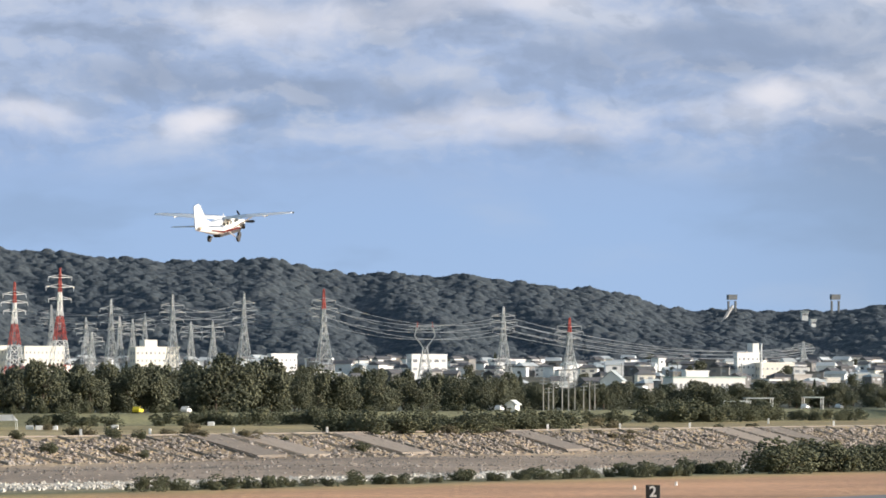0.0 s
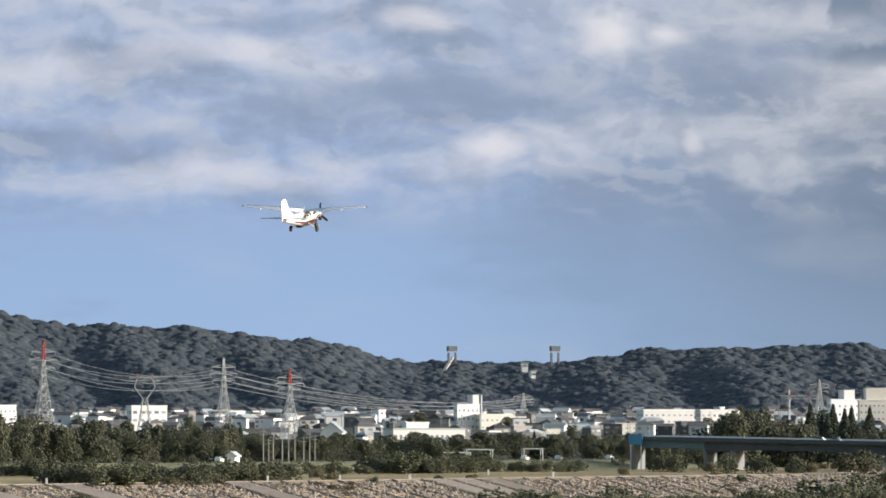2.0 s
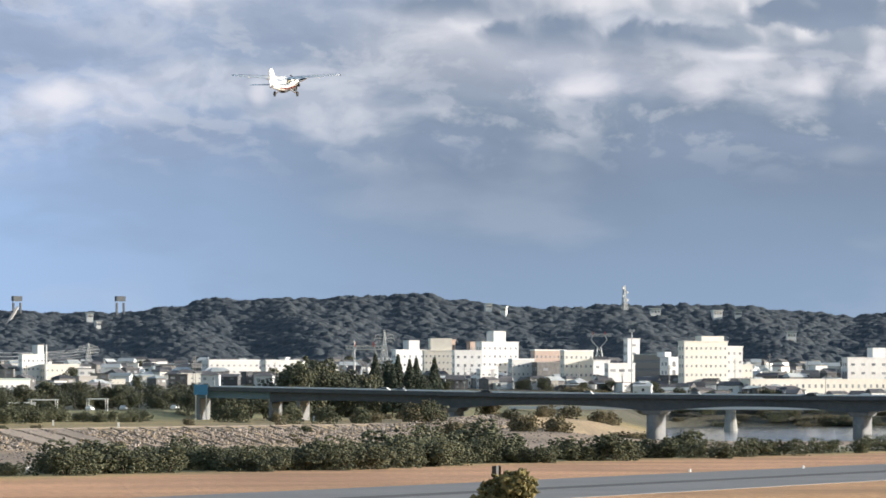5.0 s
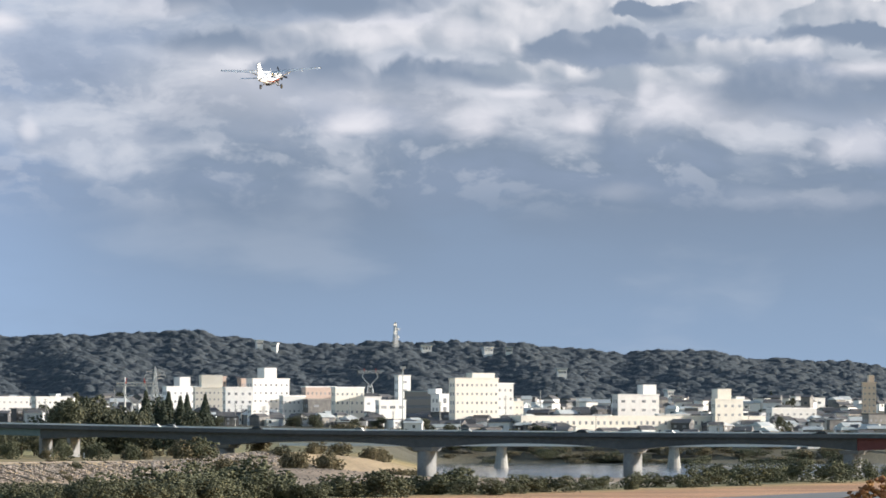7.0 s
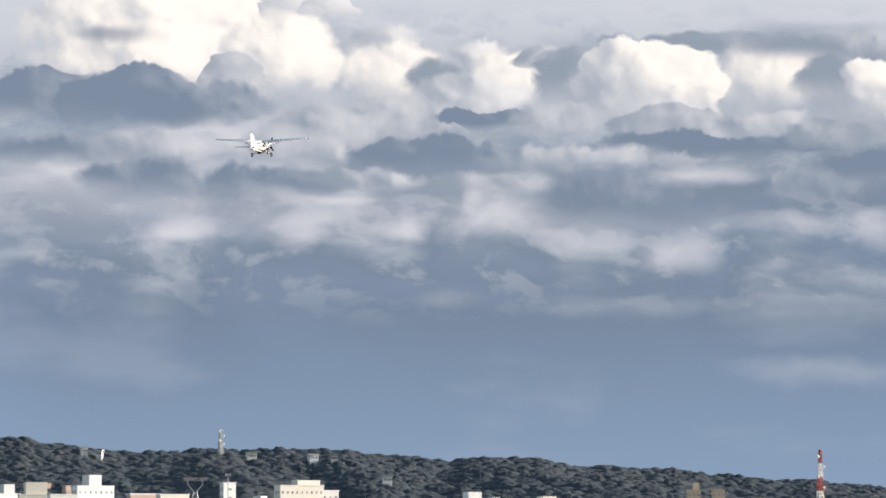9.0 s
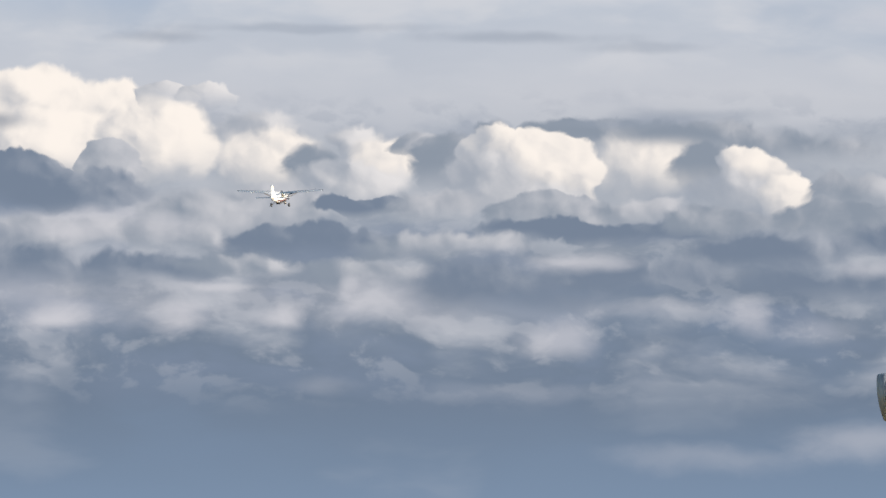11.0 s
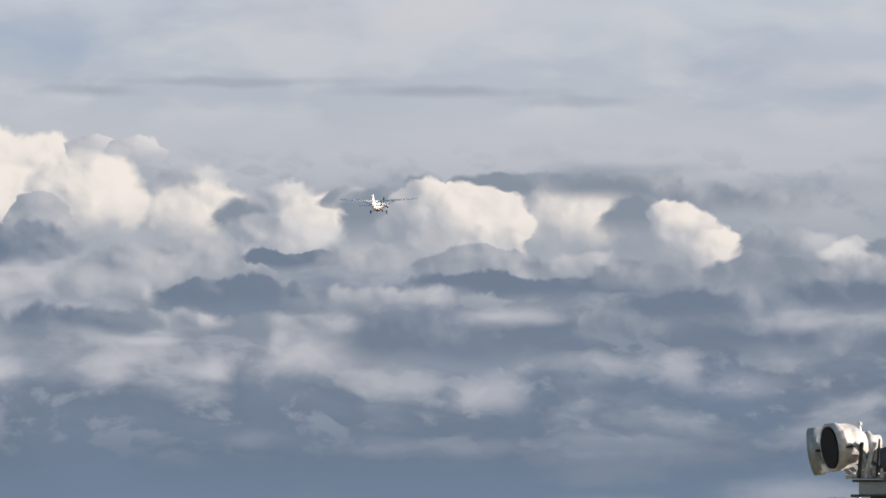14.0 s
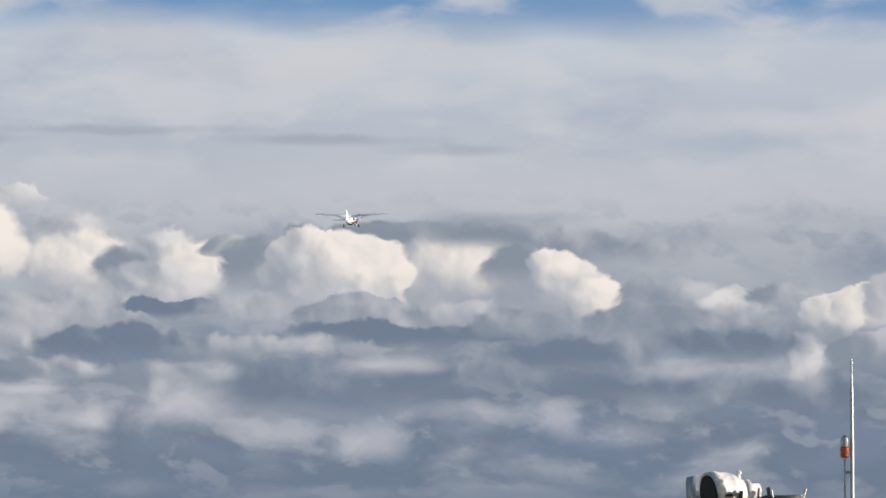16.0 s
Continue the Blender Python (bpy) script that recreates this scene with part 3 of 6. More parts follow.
M_WATER, wnod, wl, wb = material("river_water", 0.08)
wb.inputs["Base Color"].default_value = (0.17, 0.22, 0.26, 1)
rip, rb = wnod.new("ShaderNodeTexNoise"), wnod.new("ShaderNodeBump")
rip.inputs["Scale"].default_value, rb.inputs["Distance"].default_value, rb.inputs["Strength"].default_value = 0.5, 0.25, 0.5
wl.new(wnod.new("ShaderNodeTexCoord").outputs["Object"], rip.inputs["Vector"])
wl.new(rip.outputs[0], rb.inputs["Height"])
wl.new(rb.outputs[0], wb.inputs["Normal"])
bm = bmesh.new()
grid = [[bm.verts.new(at(b, r, -0.5)) for b in range(1400, 3700, 100)] for r in range(1420, 2330, 60)]
for a, b in zip(grid, grid[1:]):
    for i in range(len(a) - 1):
        bm.faces.new((a[i], a[i + 1], b[i + 1], b[i]))
tagged(part("river_water", bm, M_WATER), "calm pale river reflecting the sky under the bridge", "water", kind="structure")

M_STONE = varied("river_stone", (0.15, 0.128, 0.108), (0.34, 0.295, 0.26), 0.2, 0.9, island=True, spread=0.9)
M_PALE = varied("pale_gravel", (0.36, 0.33, 0.285), (0.62, 0.575, 0.515), 0.2, 0.9, island=True, spread=0.7)
# beam colour holds the dark of the shadowed gaps between panels
M_GAPBEAM = varied("shadow_gap_beam", (0.10, 0.095, 0.085), (0.20, 0.19, 0.17), 0.4, 0.95)
M_SLAB = varied("sloping_slab", (0.15, 0.128, 0.108), (0.26, 0.22, 0.185), 0.6, 0.95, obj=True, spread=0.5)


def scatter_stones(name, n, o_of, s0, s1, r0, r1, mat, seed, label):
    rng = np.random.default_rng(seed)
    s = rng.uniform(s0, s1, n)
    o = o_of(rng, s)
    x, y = ALONG.x * s + ACROSS.x * o, ALONG.y * s + ACROSS.y * o
    rad = rng.uniform(r0, r1, n)
    c = np.stack([x, y, land(x, y) + rad * 0.25], -1)
    me = blobs(name, c, rad[:, None] * rng.uniform(0.7, 1.3, (n, 3)), mat, rng, OCTA, 0.3, 0.75)
    tagged(new(name, me), label, "stones", kind="stuff")


def edge_shift(s):
    return -34 * ease(620, 1150, s)


scatter_stones("riprap_stones", 15000, lambda g, s: g.uniform(455, 467, len(s)), 560, 1420, 0.18, 0.55, M_STONE, 5, "grey rubble stones on the sloping river bank")
scatter_stones("pale_gravel_bar", 14000, lambda g, s: 343 + g.normal(0, 1, len(s)) * 6 + 0.6 * edge_shift(s) + 5 * np.sin(s / 40), 520, 960, 0.15, 0.45, M_PALE, 6,
               "pale bleached stones along the gravel bar")
scatter_stones("river_flat_stones", 5000, lambda g, s: g.uniform(352, 450, len(s)), 520, 1400, 0.1, 0.32, M_STONE, 7, "scattered grey stones on the river flats")


def build_revetment():
    """Sloping bank in bays: slabs between slanting beams, coloured dark as shadowed gaps."""
    bank = empty("revetment", Matrix(), "sloping grey stone revetment with slanting beams, dark as shadowed gaps", "embankment")
    rng = random.Random(3)
    for k in range(62):
        s = 560 + 14.2 * k + rng.uniform(-1.5, 1.5)
        p0 = ALONG * s + ACROSS * 468.5 + Vector((0, 0, 4.15))
        p1 = ALONG * (s + rng.uniform(3, 7)) + ACROSS * 455 + Vector((0, 0, 0.1))
        bm = bmesh.new()
        bar(bm, p0, p1, 0.3, 4)
        part("beam", bm, M_GAPBEAM, bank)
        if rng.random() < 0.13:
            d = (p1 - p0)
            bm = bmesh.new()
            a, c = p0 + ALONG * 1.5, p0 + ALONG * 12.5
            up = Vector((0, 0, 0.28))
            q = [a + d * 0.05, c + d * 0.05, c + d * 0.92, a + d * 0.92]
            lo = [bm.verts.new(v - up) for v in q]
            hi = [bm.verts.new(v + up * 0.9) for v in q]
            bm.faces.new(hi)
            for i in range(4):
                j = (i + 1) % 4
                bm.faces.new((lo[i], lo[j], hi[j], hi[i]))
            bmesh.ops.recalc_face_normals(bm, faces=bm.faces)
            part("slab", bm, M_SLAB, bank)
    bm = bmesh.new()
    tube(bm, [ALONG * (560 + 14.5 * i) + ACROSS * 468.9 + Vector((0, 0, 4.2)) for i in range(61)], 0.14, 6)
    part("coping", bm, M_SLAB, bank)


build_revetment()


# ---- trees and shrubs ----
def crown_mesh(name, seed, height, width, n, mat, low=0.06, lobes=9, size=(0.22, 0.50)):
    rng = np.random.default_rng(seed)
    lc = np.stack([rng.normal(0, width * 0.23, lobes), rng.normal(0, width * 0.23, lobes), height * np.linspace(low + 0.16, 0.84, lobes)], -1)
    lr = rng.uniform(0.20, 0.34, lobes) * width
    k = rng.integers(0, lobes, n)
    d = rng.normal(0, 1, (n, 3))
    d /= np.linalg.norm(d, axis=1, keepdims=True)
    c = lc[k] + d * (lr[k] * rng.uniform(0.55, 1.08, n))[:, None]
    c[:, 2] = np.maximum(c[:, 2], height * low * rng.uniform(0.5, 1.0, n))
    return blobs(name, c, rng.uniform(*size, n)[:, None] * rng.uniform(0.7, 1.25, (n, 3)), mat, rng, OCTA, 0.4, 0.85)


def make_tree(seed, height, width, label, mat=None, n=1700, conifer=False, size=(0.20, 0.46)):
    tree = empty("tree", Matrix.Translation((0, 0, -900)), label, "tree", "trees along the levee")
    rng = random.Random(seed)
    bm = bmesh.new()
    bar(bm, (0, 0, -0.3), (0.1, 0, height * 0.45), 0.28, 7, 0.2)
    bar(bm, (0.1, 0, height * 0.45), (0.2, 0.1, height * 0.82), 0.2, 6, 0.06)
    for k in range(6):
        a, z = rng.uniform(0, 6.28), height * rng.uniform(0.28, 0.6)
        bar(bm, (0.1, 0, z), (math.cos(a) * width * 0.32, math.sin(a) * width * 0.32, z + height * 0.2), 0.11, 5, 0.03)
    part("trunk", bm, M_BARK, tree)
    if conifer:
        g = np.random.default_rng(seed)
        t = g.uniform(0, 1, n) ** 0.7
        rad = (1 - t) * width * 0.5 * g.uniform(0.6, 1.05, n) + 0.1
        ang = g.uniform(0, 6.283, n)
        c = np.stack([rad * np.cos(ang), rad * np.sin(ang), height * (0.12 + 0.86 * t)], -1)
        me = blobs("crown", c, ((0.3 + 0.4 * (1 - t)) * (0.45 if n > 2000 else 1.0))[:, None] * g.uniform(0.7, 1.25, (n, 3)), mat or M_CONIFER, g, OCTA, 0.4, 0.75)
    else:
        me = crown_mesh("crown", seed, height, width, n, mat or M_LEAF, size=size)
    crown = new("crown", me)
    crown.parent = tree
    return tree


def make_shrub(seed, height, width, label, mat=None, n=760, size=(0.09, 0.25)):
    """Many-stemmed shrub; stems below, leaves above."""
    shrub = empty("shrub", Matrix.Translation((0, 0, -900)), label, "shrub", "shrubs on the river flats")
    rng = random.Random(seed)
    bm = bmesh.new()
    for k in range(6):
        a = rng.uniform(0, 6.28)
        bar(bm, (0, 0, -0.2), (math.cos(a) * width * 0.3, math.sin(a) * width * 0.3, height * 0.7), 0.05, 4, 0.02)
    part("woody_base", bm, M_BARK, shrub)
    crown = new("crown", crown_mesh("crown", seed, height, width, n, mat or M_SHRUB, 0.03, 7, size))
    crown.parent = shrub
    return shrub


def plant(kinds, rng, bearing, rng_m, scale, sink=0.1, wide=1.0):
    p = ground_at(bearing, rng_m)
    p.z -= sink
    k = kinds[rng.randrange(len(kinds))]
    m = Matrix.Translation(p) @ Matrix.Rotation(rng.uniform(0, 6.28), 4, "Z") @ Matrix.Diagonal((scale * wide, scale * wide, scale, 1))
    return copy_thing(k, m)


def by_offset(bearing, offset):
    """The distance at which this bearing meets a line parallel to the river."""
    return offset / math.sin(HEADING - bearing * UNIT)


BROAD = [make_tree(11, 12, 10, "broad dark green tree with an uneven crown on the levee"), make_tree(12, 12, 8.5, "tall dark green broadleaf tree beside others"),
         make_tree(13, 11, 11, "spreading olive green tree on the levee", n=1900), make_tree(14, 13, 9, "rounded dark green tree with gaps in its crown")]
CONIF = [make_tree(21, 15, 6, "dark pointed conifer behind the bridge", n=600, conifer=True), make_tree(22, 14, 7.5, "dense dark evergreen behind the bridge", mat=M_CONIFER, n=700)]
SHRUBS = [make_shrub(31, 3, 4.2, "low dark green shrub with ragged outline"), make_shrub(32, 3, 5, "wide olive green shrub on dry ground"),
          make_shrub(33, 2.6, 3.6, "small dense green shrub beside dry grass"), make_shrub(34, 3.4, 4.6, "tall ragged willow shrub on the river flat")]
M_RUST = varied("autumn_foliage", (0.16, 0.07, 0.03), (0.30, 0.16, 0.06), 0.5, 0.9, island=True, spread=0.6)
M_OLIVE = varied("yellowing_foliage", (0.08, 0.072, 0.025), (0.20, 0.16, 0.06), 0.5, 0.9, island=True, spread=0.6)
M_DRY = varied("dry_scrub", (0.085, 0.075, 0.042), (0.19, 0.16, 0.095), 0.2, 0.95, island=True, spread=0.6)
DRYS = [make_shrub(41, 2.2, 4.5, "dry tan scrub mound on the river bank", M_DRY), make_shrub(42, 1.6, 4.0, "low brownish dry scrub on the flats", M_DRY)]


def build_planting():
    g = random.Random(8)
    # the wood along the levee
    for k in range(66):
        u = -960 + 1090 * (k + g.uniform(-0.4, 0.4)) / 66
        hi = 0.77 + 0.24 * math.exp(-((u + 350) / 120) ** 2) + g.uniform(-0.16, 0.12) + 0.10 * (u < -500)
        plant(BROAD, g, u, by_offset(u, g.uniform(610, 665)), hi, 0.3)
    for k in range(40):
        u = 120 + 720 * (k + g.uniform(-0.4, 0.4)) / 40
        plant(BROAD, g, u, by_offset(u, g.uniform(612, 655)), g.uniform(0.48, 0.68), 0.2, 1.3)
    for k in range(22):
        u = -800 + 900 * k / 22 + g.uniform(-15, 15)
        plant(SHRUBS, g, u, by_offset(u, 606), g.uniform(0.4, 0.7), 0.2)
    # the park trees behind the bridge
    for k in range(26):
        u = 985 + 270 * (k + g.uniform(-0.4, 0.4)) / 26
        plant(CONIF if u > 1140 else BROAD, g, u, g.uniform(1660, 1760), g.uniform(1.05, 1.4) * (0.95 if u < 1140 else 1.0), 0.3)
    # trees added behind the blue girder to stand for its dark underpass
    for k in range(9):
        plant(BROAD, g, 815 + 22 * k, g.uniform(1570, 1640), g.uniform(0.6, 0.8), 0.3, 1.2)
    for k in range(44):
        u = 1010 + 1720 * (k + g.uniform(-0.45, 0.45)) / 44
        plant(BROAD, g, u, g.uniform(2228, 2262), g.uniform(0.3, 0.46), 0.3, 1.5)
    # town trees
    for k in range(90):
        u = g.uniform(-780, 2750)
        plant(BROAD + CONIF[:1], g, u, g.uniform(1750 if u < 800 else 2280, 3100), g.uniform(0.4, 0.75), 0.3)
    # shrubs, by stretches of the bank: from, to, offset, spread, height, count
    for u0, u1, o, so, h, n in ((-704, -570, 556, 6, 0.75, 6), (-490, -124, 548, 10, 0.85, 17), (-190, 230, 482, 14, 1.05, 30), (370, 590, 545, 8, 1.35, 13),
                                (590, 760, 538, 8, 0.8, 8), (100, 380, 540, 8, 0.8, 9)):
        for k in range(n):
            u = u0 + (u1 - u0) * (k + g.uniform(-0.5, 0.5)) / n
            plant(SHRUBS, g, u, by_offset(u, o + g.uniform(-so, so)), h * g.uniform(0.7, 1.2), 0.1, 1.4)
    for u0, u1, o, so, h, n in ((-540, 330, 313, 3, 0.44, 31), (316, 520, 312, 5, 0.6, 13), (570, 920, 310, 8, 1.15, 23), (960, 1720, 292, 7, 1.15, 37),
                                (1200, 1360, 305, 8, 1.6, 7), (1720, 2120, 283, 6, 0.85, 12), (2120, 2480, 285, 10, 1.25, 11), (900, 1000, 300, 6, 0.9, 6)):
        for k in range(n):
            u = u0 + (u1 - u0) * (k + g.uniform(-0.5, 0.5)) / n
            plant(SHRUBS, g, u, by_offset(u, o + g.uniform(-so, so)), h * g.uniform(0.7, 1.2), 0.1, 1.4)
    for u0, u1, o, so, h, n in ((-780, 300, 505, 30, 0.7, 12), (800, 1300, 500, 30, 0.9, 13), (1230, 1560, 455, 25, 1.35, 15), (1560, 1700, 440, 10, 0.9, 6)):
        for k in range(n):
            u = g.uniform(u0, u1)
            plant(DRYS, g, u, by_offset(u, o + g.uniform(-so, so)), h * g.uniform(0.6, 1.3))
    # tufts on the revetment
    for k in range(34):
        u = g.uniform(-780, 1250)
        plant(DRYS + SHRUBS[:1], g, u, by_offset(u, g.uniform(456, 472)), g.uniform(0.25, 0.6), 0.1, 1.5)
    # far bank
    for k in range(64):
        u = 1500 + 920 * (k + g.uniform(-0.5, 0.5)) / 64
        plant(DRYS + SHRUBS[1:2], g, u, g.uniform(2190, 2231), g.uniform(0.5, 1.3), 0.1, 1.9)
    for u, rr, sc in ((1216, 1440, 2.1), (1240, 1440, 1.6), (880, 1470, 1.2), (905, 1465, 1.3), (1000, 1450, 1.4), (1060, 1455, 1.3), (1120, 1450, 1.2)):
        plant(SHRUBS[3:] if sc < 2 else DRYS, g, u, rr, sc)
    # trees near the viewer, only their tops in sight
    t = make_tree(57, 7.4, 4.0, "yellowing rounded garden tree near the viewer", M_OLIVE, 3600, False, (0.10, 0.24))
    p = ground_at(1386, 300)
    t.matrix_basis = Matrix.Translation(p)
    t["group"] = ""
    s = make_shrub(52, 8.2, 7.0, "russet autumn bush near the viewer", M_RUST, 2600, (0.10, 0.26))
    s.matrix_basis = Matrix.Translation(ground_at(2410, 300))
    s["group"] = ""


build_planting()
for o in BROAD + CONIF + SHRUBS + DRYS:
    for q in (*o.children_recursive, o):
        bpy.data.objects.remove(q)


# ---- the aircraft: a single-engined high-wing turboprop ----
def ring(y, hw, zc, hh, n=20, power=2.6):
    """A rounded fuselage section at station y."""
    pts = []
    for i in range(n):
        a = 2 * math.pi * i / n
        c, s = math.cos(a), math.sin(a)
        pts.append((hw * math.copysign(abs(c) ** (2 / power), c), y, zc + hh * math.copysign(abs(s) ** (2 / power), s)))
    return pts


def aerofoil(chord, thick, n=7):
    """Points round a wing section: nose at y = 0, tail at y = -chord."""
    xs = [(1 - math.cos(math.pi * i / n)) / 2 for i in range(n + 1)]
    yt = [thick * chord * 2.6 * (0.2969 * math.sqrt(x) - 0.126 * x - 0.3516 * x * x + 0.2843 * x ** 3 - 0.1015 * x ** 4) * 1.9 for x in xs]
    top = [(-x * chord, t) for x, t in zip(xs, yt)]
    low = [(-x * chord, -t * 0.55) for x, t in zip(xs, yt)][1:-1][::-1]
    return top + low


def wing_half(side, stations):
    bm = bmesh.new()
    rings = []
    for x, y0, z0, chord, thick in stations:
        rings.append([(side * x, y0 + dy, z0 + dz) for dy, dz in aerofoil(chord, thick)])
    loft(bm, rings if side < 0 else rings)
    bmesh.ops.recalc_face_normals(bm, faces=bm.faces)
    return bm


def build_aircraft():
    plane = empty("aircraft", Matrix(), "white single-engined high-wing turboprop aircraft with red belly stripe, climbing", "aircraft")
    bm = bmesh.new()
    # nose to tail; y forward, origin at the wing's leading edge
    loft(bm, [ring(3.55, 0.276, -0.32, 0.256), ring(3.2, 0.442, -0.36, 0.384), ring(2.2, 0.534, -0.376, 0.48), ring(1.4, 0.607, -0.36, 0.56),
              ring(0.75, 0.699, -0.216, 0.704), ring(0.1, 0.745, -0.12, 0.784), ring(-2.6, 0.745, -0.12, 0.784), ring(-3.6, 0.681, -0.056, 0.72),
              ring(-5, 0.478, 0.08, 0.528), ring(-6.4, 0.258, 0.216, 0.32), ring(-7.6, 0.092, 0.296, 0.16)])
    bmesh.ops.recalc_face_normals(bm, faces=bm.faces)
    fuselage = part("fuselage", bm, M_PLANE, plane, "", True)
    # pod under the belly, its shade put into a dark colour
    bm = bmesh.new()
    box(bm, -0.48, 0.48, -2.9, 2.2, -1.18, -0.80)
    bmesh.ops.bevel(bm, geom=bm.edges[:], offset=0.15, segments=2, affect="EDGES")
    part("belly_pod", bm, M_BELLYSHADE, plane, "belly pod, dark with shade in its colour")
    for side in (-1, 1):
        part("wing", wing_half(side, [(0.0, 0.0, 0.58, 1.95, 0.18), (3.0, 0.0, 0.79, 1.95, 0.18), (7.7, -0.25, 1.09, 1.25, 0.15),
                                      (7.94, -0.45, 1.11, 0.75, 0.08)]), M_PLANE, plane, "", True)
        bm = bmesh.new()
        bar(bm, (side * 0.68, -0.55, -0.55), (side * 3.25, -0.75, 0.74), 0.07, 6)
        part("wing_strut", bm, M_PLANE, plane)
        part("tailplane", wing_half(side, [(0.0, -6.1, 0.47, 1.30, 0.14), (3.0, -6.45, 0.47, 0.85, 0.13), (3.13, -6.6, 0.47, 0.55, 0.07)]), M_PLANE, plane, "", True)
        bm = bmesh.new()
        bar(bm, (side * 0.5, -1.15, -0.75), (side * 1.60, -1.20, -1.48), 0.085, 6, 0.06)
        gear = part("main_gear_leg", bm, M_PLANE, plane)
        bm = bmesh.new()
        wheel(bm, side * 1.68, -1.20, -1.50, 0.36, 0.24)
        part("tyre", bm, M_DARK, gear)
        # cabin windows
        for k, y in enumerate((0.15, -0.75, -1.60, -2.45)):
            bm = bmesh.new()
            box(bm, side * 0.75 - 0.015, side * 0.75 + 0.015, y - 0.18, y + 0.18, -0.02, 0.32)
            part("cabin_window", bm, M_GLASS, fuselage)
        # cockpit door window and a dark panel on the cowl behind the exhaust
        bm = bmesh.new()
        loft(bm, [[(side * x, y, z) for y, z in ((1.22, 0.10), (0.55, 0.06), (0.55, 0.46), (0.72, 0.46))] for x in (0.60, 0.735)])
        bmesh.ops.recalc_face_normals(bm, faces=bm.faces)
        part("cockpit_window", bm, M_GLASS, fuselage)
        bm = bmesh.new()
        loft(bm, [[(side * x, y, z) for y, z in ((2.6, -0.52), (1.5, -0.58), (1.5, -0.22), (2.6, -0.24))] for x in (0.40, 0.617)])
        bmesh.ops.recalc_face_normals(bm, faces=bm.faces)
        part("cowl_vent", bm, M_DARK, fuselage, "dark panel on the engine cowl")
        bm = bmesh.new()
        bmesh.ops.create_uvsphere(bm, u_segments=10, v_segments=6, radius=0.11)
        bmesh.ops.translate(bm, verts=bm.verts, vec=(side * 7.95, -0.75, 1.11))
        part("wingtip_light", bm, M_GLASS, plane)
        # dark strip added along the leading edge, in place of shade on the wing
        bm = bmesh.new()
        loft(bm, [[(side * x, y0 + dy, z0 + dz) for dy, dz in aerofoil(chord, thick)] for x, y0, z0, chord, thick in
                  ((0.9, 0.02, 0.643, 0.62, 0.56), (3.0, 0.02, 0.79, 0.62, 0.56), (7.6, -0.22, 1.084, 0.42, 0.45))])
        bmesh.ops.recalc_face_normals(bm, faces=bm.faces)
        part("deice_boot", bm, M_DARK, plane)
        # aileron hinge fairing
        for x in (5.2,):
            bm = bmesh.new()
            box(bm, side * x - 0.05, side * x + 0.05, -2.05, -1.2, 0.52 + 0.06 * x, 0.64 + 0.06 * x)
            part("flap_fairing", bm, M_PLANE, plane)
    # windscreen
    bm = bmesh.new()
    loft(bm, [[(-0.58, 1.22, 0.12), (0.58, 1.22, 0.12), (0.58, 1.26, 0.08), (-0.58, 1.26, 0.08)],
              [(-0.54, 0.42, 0.60), (0.54, 0.42, 0.60), (0.54, 0.48, 0.64), (-0.54, 0.48, 0.64)]])
    bmesh.ops.recalc_face_normals(bm, faces=bm.faces)
    part("windscreen", bm, M_GLASS, fuselage)
    # fin with dorsal fillet
    bm = bmesh.new()
    prof = [(-3.9, 0.55), (-5.2, 0.98), (-6.55, 2.70), (-6.70, 2.79), (-7.45, 2.79), (-7.55, 0.25), (-6.9, 0.10)]
    rings = [[(sx * (0.09 if 0 < i < 5 else 0.04), y, z) for i, (y, z) in enumerate(prof)] for sx in (-1, 1)]
    loft(bm, rings)
    bmesh.ops.recalc_face_normals(bm, faces=bm.faces)
    fin = part("fin", bm, M_PLANE, plane)
    bm = bmesh.new()
    box(bm, -0.045, 0.045, -7.78, -7.38, 0.3, 2.68)
    part("rudder", bm, M_PLANE, fin)
    # red flash along each flank and the dark panel under the tail
    for side in (-1, 1):
        bm = bmesh.new()
        v = [bm.verts.new(p) for p in ((side * 0.66, 1.4, -0.58), (side * 0.76, 0.0, -0.52), (side * 0.76, -2.6, -0.50), (side * 0.52, -5.0, -0.10),
                                       (side * 0.52, -5.0, -0.22), (side * 0.74, -2.6, -0.72), (side * 0.74, 0.0, -0.76), (side * 0.64, 1.4, -0.78))]
        for a, b, c, d in ((0, 1, 6, 7), (1, 2, 5, 6), (2, 3, 4, 5)):
            bm.faces.new((v[a], v[b], v[c], v[d]))
        bmesh.ops.solidify(bm, geom=bm.faces[:], thickness=0.02)
        part("red_stripe", bm, M_MAROONPAINT, fuselage)
    # nose leg, exhaust, roof aerials
    bm = bmesh.new()
    bar(bm, (0, 2.3, -0.8), (0, 2.55, -1.48), 0.07, 6)
    leg = part("nose_gear_leg", bm, M_STEEL, plane)
    bm = bmesh.new()
    wheel(bm, 0, 2.55, -1.55, 0.32, 0.24)
    part("tyre", bm, M_DARK, leg)
    bm = bmesh.new()
    bar(bm, (0.5, 2.7, -0.55), (0.8, 2.0, -0.72), 0.17, 8, 0.2)
    part("exhaust_pipe", bm, M_DARK, plane)
    for y, h in ((-0.9, 0.35), (-2.2, 0.28)):
        bm = bmesh.new()
        bar(bm, (0, y, 0.62), (0, y - 0.12, 0.75 + h), 0.05, 4, 0.03)
        part("roof_aerial", bm, M_PLANE, plane)
    hub = new("propeller")
    hub.parent = plane
    bm = bmesh.new()
